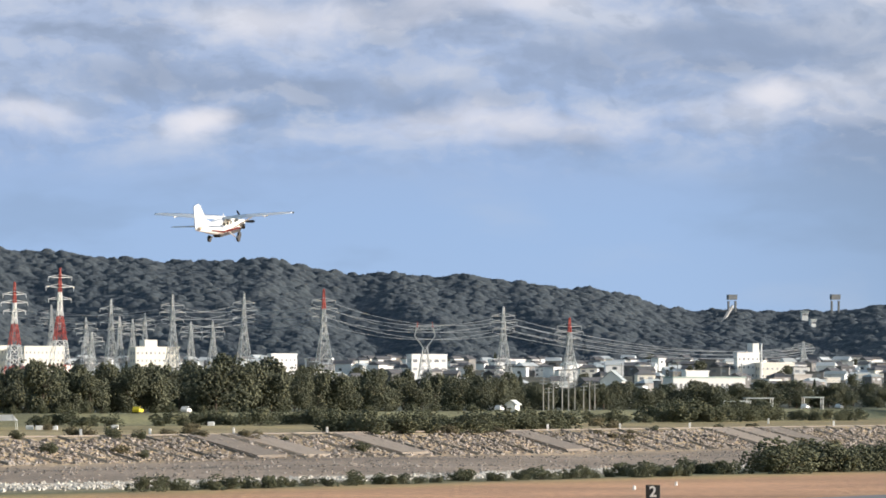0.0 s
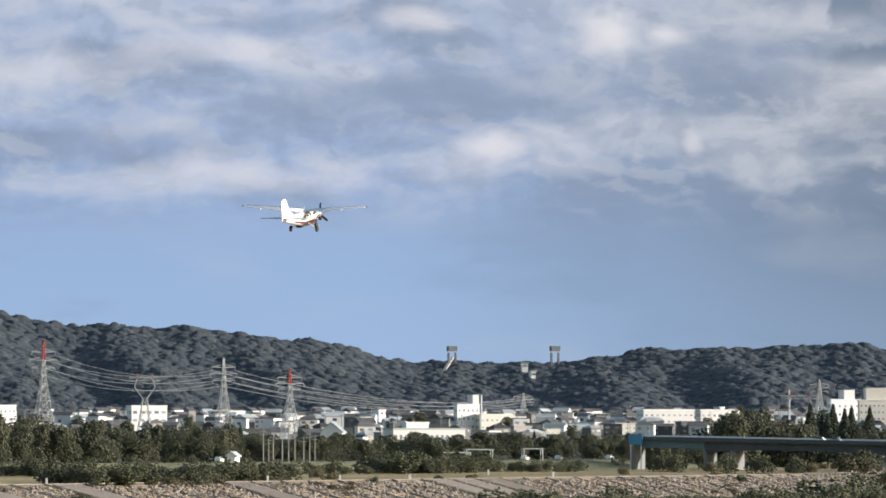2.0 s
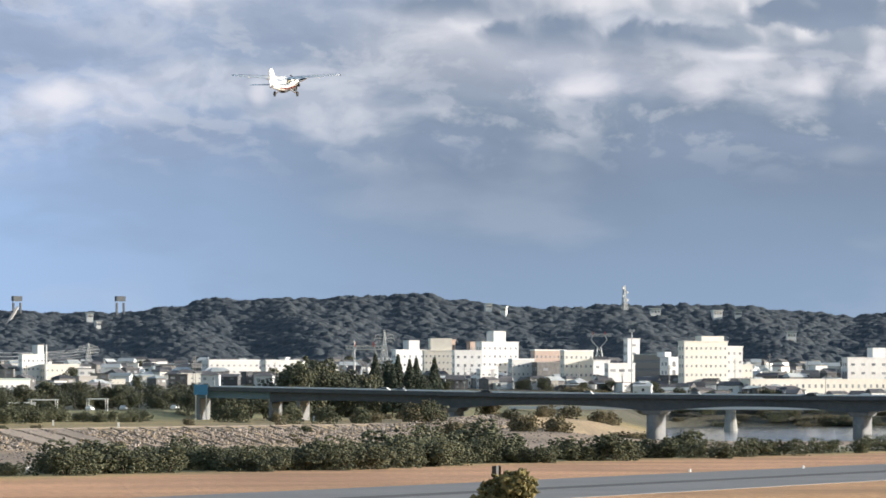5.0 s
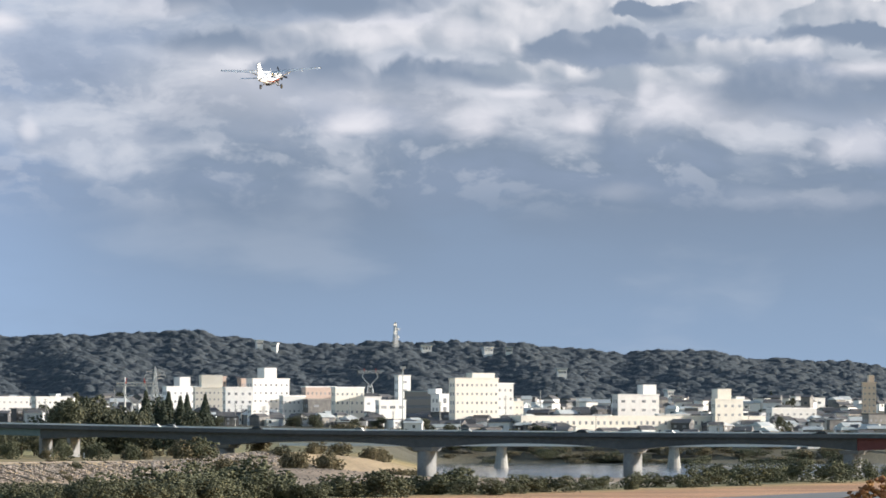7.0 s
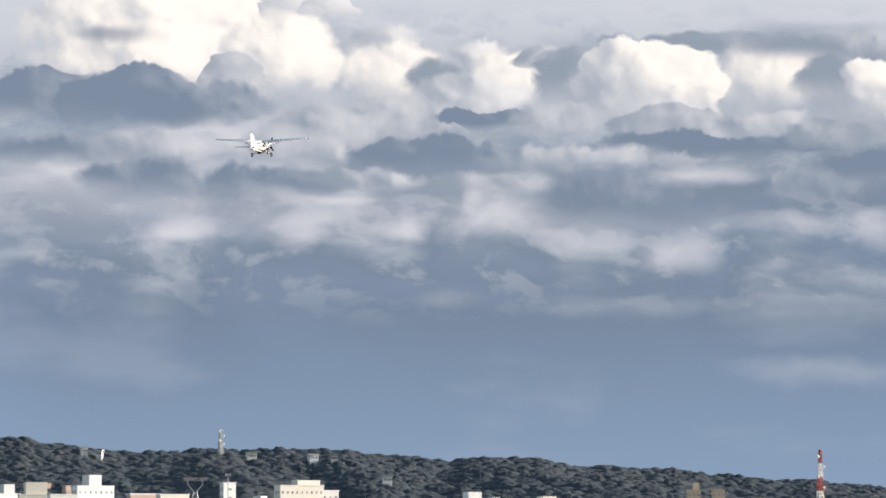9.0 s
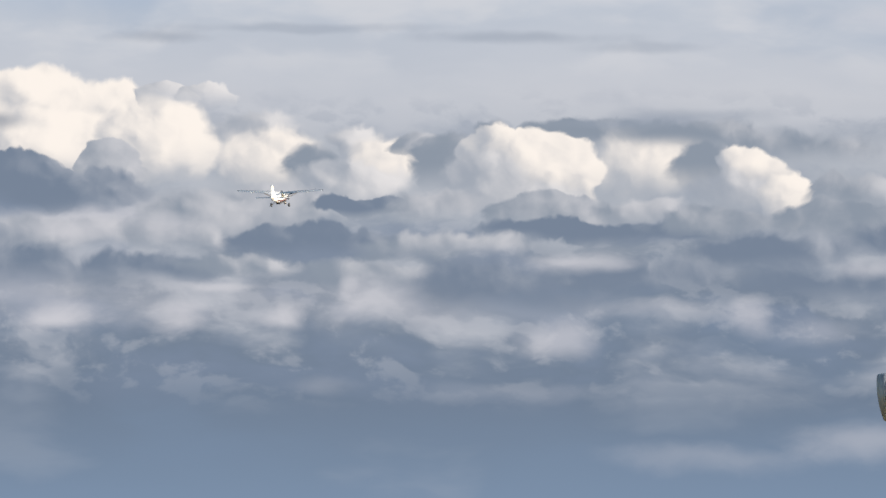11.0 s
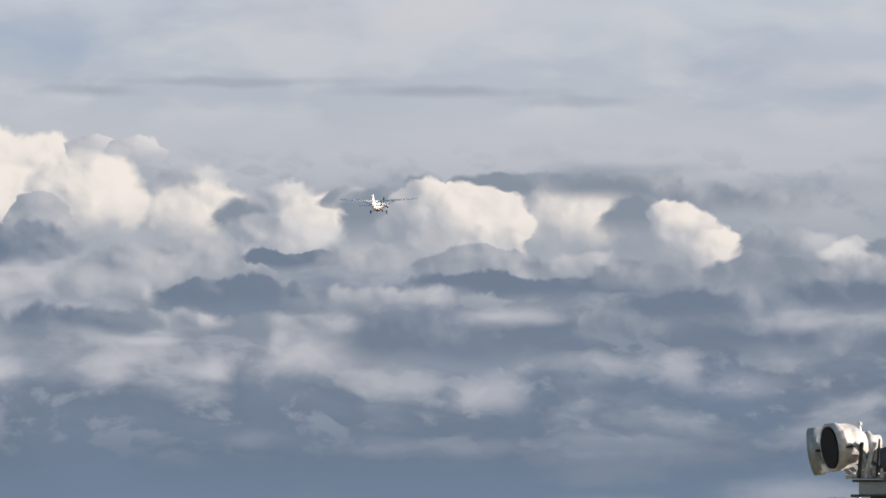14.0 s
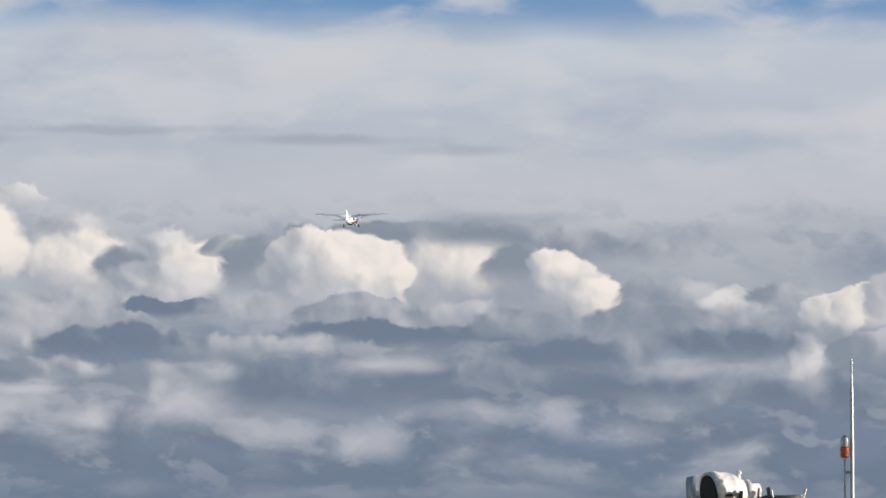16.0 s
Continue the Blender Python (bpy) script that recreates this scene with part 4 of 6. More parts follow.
    loft(bm, [[(r * math.cos(a), y, r * math.sin(a)) for a in [2 * math.pi * i / 14 for i in range(14)]]
              for y, r in ((0.0, 0.27), (0.25, 0.24), (0.48, 0.15), (0.62, 0.03))])
    bmesh.ops.recalc_face_normals(bm, faces=bm.faces)
    part("spinner", bm, M_STEEL, hub, "", True)
    for k in range(3):
        bm = bmesh.new()
        a = 2 * math.pi * k / 3
        d, e = Vector((math.cos(a), 0, math.sin(a))), Vector((-math.sin(a), 0, math.cos(a)))
        rings = []
        for r, w, tw in ((0.2, 0.09, 0.9), (0.6, 0.15, 0.6), (1.1, 0.15, 0.4), (1.35, 0.08, 0.3)):
            ax = e * math.cos(tw) + Vector((0, math.sin(tw), 0))
            nn = ax.cross(d)
            rings.append([d * r + ax * w, d * r + nn * 0.02, d * r - ax * w, d * r - nn * 0.02])
        loft(bm, [[tuple(p + Vector((0, 0.18, 0))) for p in q] for q in rings])
        bmesh.ops.recalc_face_normals(bm, faces=bm.faces)
        part("propeller_blade", bm, M_DARK, hub)
    return plane, hub


def wheel(bm, x, y, z, radius, width):
    n = 16
    loft(bm, [[(x + dx * width, y + r * radius * math.cos(2 * math.pi * i / n), z + r * radius * math.sin(2 * math.pi * i / n)) for i in range(n)]
              for dx, r in ((-0.5, 0.55), (-0.42, 0.9), (-0.2, 1.0), (0.2, 1.0), (0.42, 0.9), (0.5, 0.55))])
    bmesh.ops.recalc_face_normals(bm, faces=bm.faces)


M_MAROONPAINT = varied("maroon_paint", (0.16, 0.022, 0.022), (0.24, 0.04, 0.036), 0.6, 0.45)
M_PLANE = varied("aircraft_white_paint", (0.76, 0.76, 0.76), (0.84, 0.84, 0.84), 0.4, 0.3)
# dark tone for the shade beneath the fuselage
M_BELLYSHADE = varied("belly_shade_dark", (0.03, 0.03, 0.04), (0.06, 0.055, 0.06), 0.6, 0.4)
aircraft, propeller = build_aircraft()


# ---- buildings ----
M_CREAM = varied("cream_render", (0.68, 0.64, 0.57), (0.80, 0.76, 0.69), 0.08, 0.85, obj=True, spread=0.3)
M_PEACH = varied("peach_render", (0.66, 0.52, 0.40), (0.75, 0.62, 0.50), 0.08, 0.85)
M_PALEWALL = varied("pale_wall", (0.66, 0.65, 0.64), (0.84, 0.83, 0.82), 0.08, 0.8, obj=True, spread=0.6)
# grey walls, darkened further so the colour also stands for walls in shade
M_GREYSHADE = varied("shade_darkened_grey_wall", (0.09, 0.09, 0.095), (0.28, 0.265, 0.25), 0.08, 0.85, obj=True, spread=0.7)
M_ROOF = varied("dark_tile_roof", (0.05, 0.052, 0.058), (0.16, 0.155, 0.155), 0.3, 0.7, obj=True, spread=0.6)
M_ROOFLT = varied("pale_metal_roof", (0.32, 0.36, 0.36), (0.60, 0.62, 0.62), 0.2, 0.5, obj=True, spread=0.5)
M_GREENROOF = varied("green_metal_roof", (0.28, 0.36, 0.33), (0.40, 0.47, 0.43), 0.1, 0.6)
M_BRICKRED = varied("brick_red_wall", (0.50, 0.38, 0.32), (0.60, 0.47, 0.41), 0.1, 0.9)
M_BLUEGIRDER = varied("blue_steel_girder", (0.09, 0.15, 0.19), (0.15, 0.22, 0.26), 0.1, 0.6)
# the shade on the bridge's near face is put into this dark grey
M_GIRDER = varied("shade_grey_girder", (0.045, 0.052, 0.062), (0.085, 0.095, 0.11), 0.08, 0.65)
M_MAROON = varied("maroon_steel_girder", (0.10, 0.022, 0.024), (0.15, 0.038, 0.036), 0.1, 0.6)
M_PIER = varied("pier_concrete", (0.15, 0.155, 0.165), (0.25, 0.25, 0.25), 0.15, 0.9, bump=0.02)
M_SIGNBLUE = varied("blue_sign", (0.05, 0.20, 0.36), (0.07, 0.26, 0.44), 0.4, 0.5)
M_YELLOW = varied("yellow_paint", (0.68, 0.55, 0.02), (0.78, 0.64, 0.05), 0.5, 0.4)
M_TOWER = varied("dark_weathered_steel", (0.09, 0.10, 0.11), (0.16, 0.17, 0.18), 0.3, 0.8)
M_BLACK = varied("black_panel", (0.012, 0.012, 0.012), (0.03, 0.03, 0.03), 1.0, 0.6)

M_PANE = varied("curtained_window", (0.16, 0.17, 0.19), (0.34, 0.35, 0.37), 0.5, 0.3, obj=True, spread=0.8)
PANE = bpy.data.meshes.new("window")
pane_bm = bmesh.new()
box(pane_bm, -0.5, 0.5, -0.06, 0.06, -0.5, 0.5)
pane_bm.to_mesh(PANE)
pane_bm.free()
PANE.materials.append(M_PANE)


def pane(parent, x, y, z, w, h, turn=0.0):
    ob = new("window", PANE)
    ob.parent = parent
    ob.matrix_basis = Matrix.Translation((x, y, z)) @ Matrix.Rotation(turn, 4, "Z") @ Matrix.Diagonal((w, 1, h, 1))
    return ob


def facing(bearing, rng_m, yaw, z=None):
    """A pose at a place, its front (minus y) turned to the viewer and then by yaw degrees."""
    p = ground_at(bearing, rng_m)
    if z is not None:
        p.z = z
    return Matrix.Translation(p) @ Matrix.Rotation(-bearing * UNIT + radians(yaw), 4, "Z")


def make_house(seed):
    g = random.Random(seed)
    w, d, h = g.uniform(6.5, 11), g.uniform(6, 9), g.choice((5.2, 5.6, 5.8, 3.2))
    flat = g.random() < 0.25
    # four of seven wall choices take the grey with shade in it
    wall_mat = (M_PALEWALL, M_GREYSHADE, M_CREAM, M_GREYSHADE, M_PALEWALL, M_GREYSHADE, M_GREYSHADE)[seed % 7]
    roof_mat = (M_ROOF, M_ROOF, M_ROOFLT, M_ROOF)[seed % 4]
    words = {M_PALEWALL: "white-walled", M_CREAM: "cream-walled", M_GREYSHADE: "shade-toned grey-walled"}[wall_mat]
    tail = "flat roof" if flat else ("pale metal roof" if roof_mat is M_ROOFLT else "dark tiled roof")
    house = empty("house", Matrix.Translation((0, 0, -900)), f"{words} two-storey town house with {tail}" if h > 4 else f"low {words} town house with {tail}", "house", "houses of the town")
    bm = bmesh.new()
    box(bm, -w / 2, w / 2, -d / 2, d / 2, -1.5, h)
    part("wall", bm, wall_mat, house)
    bm = bmesh.new()
    if flat:
        box(bm, -w / 2 - 0.2, w / 2 + 0.2, -d / 2 - 0.2, d / 2 + 0.2, h + 0.003, h + 0.45)
    else:
        over, rise = 0.5, g.uniform(1.4, 2.2)
        x0, x1, y0, y1 = -w / 2 - over, w / 2 + over, -d / 2 - over, d / 2 + over
        ins = 0 if g.random() < 0.5 else d * 0.35
        low = [bm.verts.new(p) for p in ((x0, y0, h - 0.1), (x1, y0, h - 0.1), (x1, y1, h - 0.1), (x0, y1, h - 0.1))]
        top = [bm.verts.new(p) for p in ((x0 + ins, 0, h + rise), (x1 - ins, 0, h + rise))]
        for f in ((low[0], low[1], top[1], top[0]), (low[2], low[3], top[0], top[1]), (low[1], low[2], top[1]), (low[3], low[0], top[0]), low[::-1]):
            bm.faces.new(f)
    part("roof", bm, roof_mat, house)
    for z in ((1.4, 4.0) if h > 4 else (1.5,)):
        for x in (-0.28, 0.22)[:2 if z > 2 else 1]:
            pane(house, x * w, -d / 2, z, g.uniform(1.2, 2.2), 1.2)
        if z > 1.4:
            pane(house, w / 2, 0.1 * d, z, 1.5, 1.1, math.pi / 2)
    return house


def build_houses():
    kinds = [make_house(60 + k) for k in range(12)]
    g = random.Random(17)
    for k in range(250):
        u = g.uniform(-500, 950) if k < 150 else g.uniform(950, 2760)
        near = 1700 if u < 750 else 2260
        r = near + ((2700 if u < 900 else 2600) - near) * g.random()
        src = kinds[g.randrange(12)]
        copy_thing(src, facing(u, r, g.uniform(-20, 55)) @ Matrix.Diagonal((g.uniform(0.6, 1.0), 0.8, g.uniform(0.7, 0.95), 1)))
    # a row of roofs just beyond the bridge
    for k in range(46):
        u = 1000 + 1760 * (k + g.uniform(-0.4, 0.4)) / 46
        copy_thing(kinds[g.randrange(12)], facing(u, g.uniform(2240, 2300), g.uniform(-20, 50)) @ Matrix.Diagonal((0.7, 0.8, 0.7, 1)))
    for o in kinds:
        for q in (*o.children_recursive, o):
            bpy.data.objects.remove(q)
    # the far quarters under the hill
    verts, faces, slots = [], [], []
    for k in range(1080):
        u = g.uniform(-800, 980) if k < 430 else g.uniform(980, 2780)
        near = k >= 760
        m = facing(u, g.uniform(2238, 2420) if near else g.uniform(2500, 3130), g.uniform(-25, 60))
        w, d, h, rise = g.uniform(2.0, 4.6), g.uniform(2.2, 3.4), g.uniform(2.4, 4.6) if near else g.uniform(3.0, 6.5), g.choice((0.15, 1.2, 1.6))
        at0 = len(verts)
        ins = w if rise > 1 else 0.98 * w
        verts += [tuple(m @ Vector(q)) for q in ((-w, -d, -1), (w, -d, -1), (w, d, -1), (-w, d, -1), (-w, -d, h), (w, -d, h), (w, d, h), (-w, d, h))]
        wall = 0 if g.random() < (0.4 if near else 0.62) else 1
        for f in ((0, 1, 5, 4), (1, 2, 6, 5), (2, 3, 7, 6), (3, 0, 4, 7)):
            faces.append(tuple(at0 + i for i in f))
            slots.append(wall)
        cap = len(verts)
        o = 0.4
        verts += [tuple(m @ Vector(q)) for q in ((-w - o, -d - o, h - 0.1), (w + o, -d - o, h - 0.1), (w + o, d + o, h - 0.1), (-w - o, d + o, h - 0.1),
                                                 (-ins, -0.1 if rise > 1 else -d, h + rise), (ins, -0.1 if rise > 1 else -d, h + rise), (ins, 0.1 if rise > 1 else d, h + rise), (-ins, 0.1 if rise > 1 else d, h + rise))]
        roof = 2 if g.random() < 0.7 else 3
        for f in ((3, 2, 1, 0), (0, 1, 5, 4), (1, 2, 6, 5), (2, 3, 7, 6), (3, 0, 4, 7), (4, 5, 6, 7)):
            faces.append(tuple(cap + i for i in f))
            slots.append(roof)
        # a dark window on the front
        pz, px, pw = h * g.uniform(0.45, 0.7), g.uniform(-0.5, 0.5) * w, g.uniform(0.5, 1.1)
        k0 = len(verts)
        verts += [tuple(m @ Vector(q)) for q in ((px - pw, -d - 0.05, pz - 0.6), (px + pw, -d - 0.05, pz - 0.6), (px + pw, -d - 0.05, pz + 0.6), (px - pw, -d - 0.05, pz + 0.6))]
        faces.append((k0, k0 + 1, k0 + 2, k0 + 3))
        slots.append(4)
    me = bpy.data.meshes.new("far_houses")
    me.from_pydata(verts, [], faces)
    for mt in (M_PALEWALL, M_GREYSHADE, M_ROOF, M_ROOFLT, M_GLASS):
        me.materials.append(mt)
    me.polygons.foreach_set("material_index", slots)
    tagged(new("far_houses", me), "crowded white and shade-toned grey houses with dark roofs under the hill", "houses", kind="stuff")


def block(u0, u1, top, r, wall, label, floors=3, bays=6, deep=14, yaw=0.0, name="apartment_building", foot=None, hut=None, roof=None, win=(0.36, 0.28)):
    """A flat-roofed building by its bearings, its roof's elevation and distance."""
    r = r + 170 if u0 > 1000 and r < 2300 else r
    yaw = yaw + 24
    full = (u1 - u0) * UNIT * r
    deep = min(deep, max(full * 0.35, 4.0))
    w = 0.98 * full / math.cos(radians(yaw))
    z0 = ground_at((u0 + u1) / 2, r).z
    h = up_at(top, r) - z0
    b = empty(name, facing((u0 + u1) / 2, r, yaw), label, "building")
    bm = bmesh.new()
    box(bm, -w / 2, w / 2, 0, deep, -1.0, h - 0.5)
    wall_ob = part("wall", bm, wall, b)
    bm = bmesh.new()
    box(bm, -w / 2 - 0.25, w / 2 + 0.25, -0.25, deep + 0.25, h - 0.5, h)
    part("roof", bm, roof or wall, b)
    if hut:
        bm = bmesh.new()
        x, ww, hh = hut
        box(bm, x * w - ww / 2, x * w + ww / 2, 2, 8, h + 0.003, h + hh)
        part("roof_hut", bm, wall, b)
    fh = min(3.6, (h - 1.0) / floors)
    for f in range(floors):
        z = h - 1.2 - fh * (f + 0.5)
        if z < 0.6:
            break
        for k in range(bays):
            pane(wall_ob, -w / 2 + w * (k + 0.5) / bays, 0, z, w / bays * win[0], fh * win[1])
        if f < 4:
            for k in range(2):
                pane(wall_ob, w / 2, deep * (0.3 + 0.4 * k), z, deep * 0.2, fh * 0.4, math.pi / 2)
                pane(wall_ob, -w / 2, deep * (0.3 + 0.4 * k), z, deep * 0.2, fh * 0.4, math.pi / 2)
    return b


def build_town():
    # west of the park
    block(-740, -668, 87, 2500, M_CREAM, "long cream apartment block behind pylons", 4, 10)
    block(-800, -769, 88, 2500, M_CREAM, "cream apartment block among pylons", 4, 5)
    block(-544, -466, 86, 2500, M_CREAM, "long cream apartment block with small balconies", 4, 10, hut=(-0.1, 6, 3))
    block(-56, 8, 73, 2500, M_PALEWALL, "wide white low-rise building under a pylon", 2, 5, win=(0.6, 0.35))
    block(88, 146, 64, 2700, M_PALEWALL, "long white low-rise building in the town", 2, 6)
    block(-304, -258, 74, 2500, M_PALEWALL, "white school building among houses", 3, 6)
    block(520, 560, 76, 2500, M_PALEWALL, "white public building with a stair tower", 3, 5, hut=(0.42, 3, 4))
    block(560, 622, 58, 2500, M_CREAM, "cream two-storey wing beside a white building", 2, 7)
    block(300, 345, 60, 2700, M_PALEWALL, "white low building with a flat roof", 2, 5)
    block(406, 536, 33, 1850, M_PALEWALL, "long low white hall with a green roof", 1, 14, roof=M_GREENROOF, name="storage_hall", win=(0.5, 0.4), deep=24)
    block(430, 470, 44, 1880, M_PALEWALL, "white two-storey house behind a long hall", 2, 3)
    block(849, 940, 66, 2500, M_PALEWALL, "row of white apartments with balconies", 3, 9)
    block(950, 1010, 66, 2450, M_PALEWALL, "white apartments with a flat roof", 3, 6)
    block(770, 830, 44, 2500, M_GREYSHADE, "grey low-rise building among houses", 2, 6)
    # the hospital and its neighbours
    block(1180, 1232, 84, 2250, M_PALEWALL, "white stepped hospital wing above trees", 3, 5, hut=(0.2, 5, 4))
    block(1230, 1284, 83, 2200, M_CREAM, "cream hospital wing with window rows", 5, 7, hut=(0.1, 9, 5), yaw=-14)
    block(1252, 1286, 102, 2290, M_BRICKRED, "pinkish hospital roof storey", 2, 5, deep=10)
    block(1284, 1334, 83, 2180, M_PALEWALL, "white blank-sided hospital wing", 4, 4, win=(0.35, 0.3), yaw=-8)
    block(1332, 1398, 98, 2230, M_PALEWALL, "tall white hospital block with stair tower", 5, 7, hut=(0.05, 6, 4.5), yaw=6)
    block(1312, 1330, 98, 2290, M_BRICKRED, "reddish plant room on a hospital roof", 2, 4, deep=8)
    block(1386, 1426, 68, 2150, M_PALEWALL, "white clinic with square windows", 3, 5)
    block(1330, 1362, 50, 2080, M_PALEWALL, "small white corner building by the bridge", 3, 3)
    block(1426, 1480, 84, 2330, M_BRICKRED, "brick-red flats with white roof edge", 4, 7, roof=M_PALEWALL)
    block(1478, 1530, 83, 2300, M_CREAM, "cream flats with white upper storey", 4, 6, roof=M_PALEWALL)
    block(1430, 1490, 62, 2150, M_GREYSHADE, "grey windowless warehouse near the bridge", 1, 2, win=(0.3, 0.3))
    block(1486, 1560, 66, 2160, M_PALEWALL, "white stepped shop building", 2, 5)
    block(1556, 1604, 60, 2120, M_PALEWALL, "low white shop with a blank front", 1, 3, win=(0.6, 0.3))
    block(1590, 1612, 104, 2400, M_PALEWALL, "slim white lift tower", 5, 1, deep=8)
    block(1600, 1668, 76, 2200, M_GREYSHADE, "dark-roofed auditorium with ribbed sides", 3, 1, yaw=-24, win=(0.9, 0.35), roof=M_ROOFLT, deep=30)
    block(1662, 1740, 71, 2180, M_PALEWALL, "white school hall with a stair tower", 2, 4, yaw=10, win=(0.3, 0.6), hut=(-0.45, 3, 2))
    block(1690, 1768, 99, 2300, M_CREAM, "pale school block of many windows", 4, 9, hut=(0.2, 10, 2))
    block(1764, 1794, 90, 2310, M_PALEWALL, "white annexe of a school block", 4, 3)
    block(1734, 1812, 58, 2150, M_CREAM, "cream three-storey school wing", 3, 10)
    block(1805, 2245, 32, 2120, M_CREAM, "very long low cream building beyond the bridge", 2, 40, deep=12, win=(0.35, 0.4))
    block(1978, 2052, 70, 2350, M_PALEWALL, "white works building with roof tower", 2, 4, hut=(0.32, 6, 4))
    block(2150, 2200, 62, 2300, M_CREAM, "cream blocky building with roof hut", 2, 4, hut=(-0.1, 6, 4))
    block(2410, 2434, 91, 2450, M_PEACH, "tall peach apartment tower with balconies", 7, 3, yaw=-18, hut=(0.2, 2.5, 3), name="apartment_tower")
    block(2454, 2477, 92, 2450, M_PEACH, "tall peach apartment tower beside another", 7, 3, yaw=-18, name="apartment_tower")
    block(2526, 2548, 76, 2450, M_PEACH, "peach apartment tower with white side", 5, 3, yaw=-14, name="apartment_tower")
    block(2420, 2500, 36, 2150, M_GREYSHADE, "grey low apartments with white bays", 2, 9)
    block(2610, 2640, 60, 2300, M_PALEWALL, "small white block among trees", 2, 3)
    block(2250, 2330, 46, 2250, M_PALEWALL, "white low-rise building among houses", 2, 7)
    g = random.Random(4)
    for k in range(26):
        u, r = g.uniform(600, 2750), g.uniform(2300, 2650)
        wd = g.uniform(26, 60)
        block(u, u + wd, g.uniform(24, 40) + (r - 2300) * 0.05, r, g.choice((M_PALEWALL, M_CREAM, M_GREYSHADE, M_PALEWALL)), "plain low-rise town building with flat roof", 2, 4,
              yaw=g.uniform(-20, 20))
    # houses and posts on the wooded ridge
    for u, e, w in ((640, 152, 14), (655, 138, 10), (1640, 160, 22), (1750, 158, 20), (1786, 156, 14), (1880, 118, 20), (1345, 170, 14), (1370, 163, 12), (2030, 84, 16), (2072, 82, 14), (980, 74, 12)):
        r = min(np.arange(3160.0, 3700.0, 10.0), key=lambda q: abs(float(hill_height(u, q)) + 9.0 - up_at(e, q)))
        hz = float(hill_height(u, r))
        z = hz + 3.0
        b = empty("hill_house", facing(u, r, g.uniform(-20, 20), hz - 1), "white house among the trees of the ridge", "house", "houses on the ridge")
        bm = bmesh.new()
        ww = w * UNIT * r * 0.8
        box(bm, -ww / 2, ww / 2, 0, 7, 0, z - hz + 5)
        wl_ob = part("wall", bm, M_WHITE, b)
        bm = bmesh.new()
        box(bm, -ww / 2 - 0.6, ww / 2 + 0.6, -0.6, 7.6, z - hz + 5.003, z - hz + 5.9)
        part("roof", bm, M_ROOFLT, b)
        for k in range(3):
            pane(wl_ob, (k - 1) * ww * 0.3, 0, z - hz + 3.6, 1.2, 1.3)


build_houses()
build_town()


# ---- towers and power lines ----
def lattice(bm, z0, z1, w0, w1, panels, t=0.16):
    """Four legs with crossed bracing between two heights."""
    def corner(k, z):
        w = w0 + (w1 - w0) * (z - z0) / (z1 - z0)
        return Vector((w / 2 * (1, 1, -1, -1)[k], w / 2 * (1, -1, -1, 1)[k], z))
    for k in range(4):
        bar(bm, corner(k, z0), corner(k, z1), t, 4)
    for i in range(panels):
        a, b = z0 + (z1 - z0) * i / panels, z0 + (z1 - z0) * (i + 1) / panels
        for k in range(4):
            j = (k + 1) % 4
            bar(bm, corner(k, a), corner(j, b), t * 0.65, 4)
            bar(bm, corner(j, a), corner(k, b), t * 0.65, 4)
            bar(bm, corner(k, b), corner(j, b), t * 0.65, 4)


def build_pylon(u, top, r, arms, label, paint=None, width=7.0, cap=False):
    z0 = ground_at(u, r).z
    h = up_at(top, r) - z0
    py = empty("pylon", facing(u, r, 18), label, "pylon", "power pylons")
    steps = 5
    def wid(z):
        k = z / h
        return width * (1 - k / 0.62) + 1.7 * k / 0.62 if k < 0.62 else 1.7 - 1.3 * (k - 0.62) / 0.38
    for i in range(steps):
        a, b = h * i / steps, h * (i + 1) / steps
        bm = bmesh.new()
        lattice(bm, a, b, wid(a), wid(b), 2 if i else 2)
        mat = M_STEEL if paint is None else (M_RED if (i + paint) % 2 == 0 else M_WHITE)
        if cap and i == steps - 1:
            mat = M_RED
        part("lattice_section", bm, mat, py)
    for k, z in enumerate(arms):
        bm = bmesh.new()
        ln = (4.6, 5.6, 4.8)[k % 3]
        for sx in (-1, 1):
            bar(bm, (0, 0, h * z), (sx * ln, 0, h * z + 0.2), 0.22, 4, 0.1)
            bar(bm, (0, 0, h * z + 1.3), (sx * ln, 0, h * z + 0.25), 0.14, 4, 0.08)
            bar(bm, (sx * ln, 0, h * z + 0.2), (sx * ln, 0, h * z - 1.2), 0.12, 5)
        part("cross_arm", bm, M_STEEL if paint is None else M_WHITE, py)
    return [py.matrix_basis @ Vector((sx * (4.6, 5.6, 4.8)[k % 3], 0, h * z - 1.2)) for k, z in enumerate(arms) for sx in (-1, 1)]


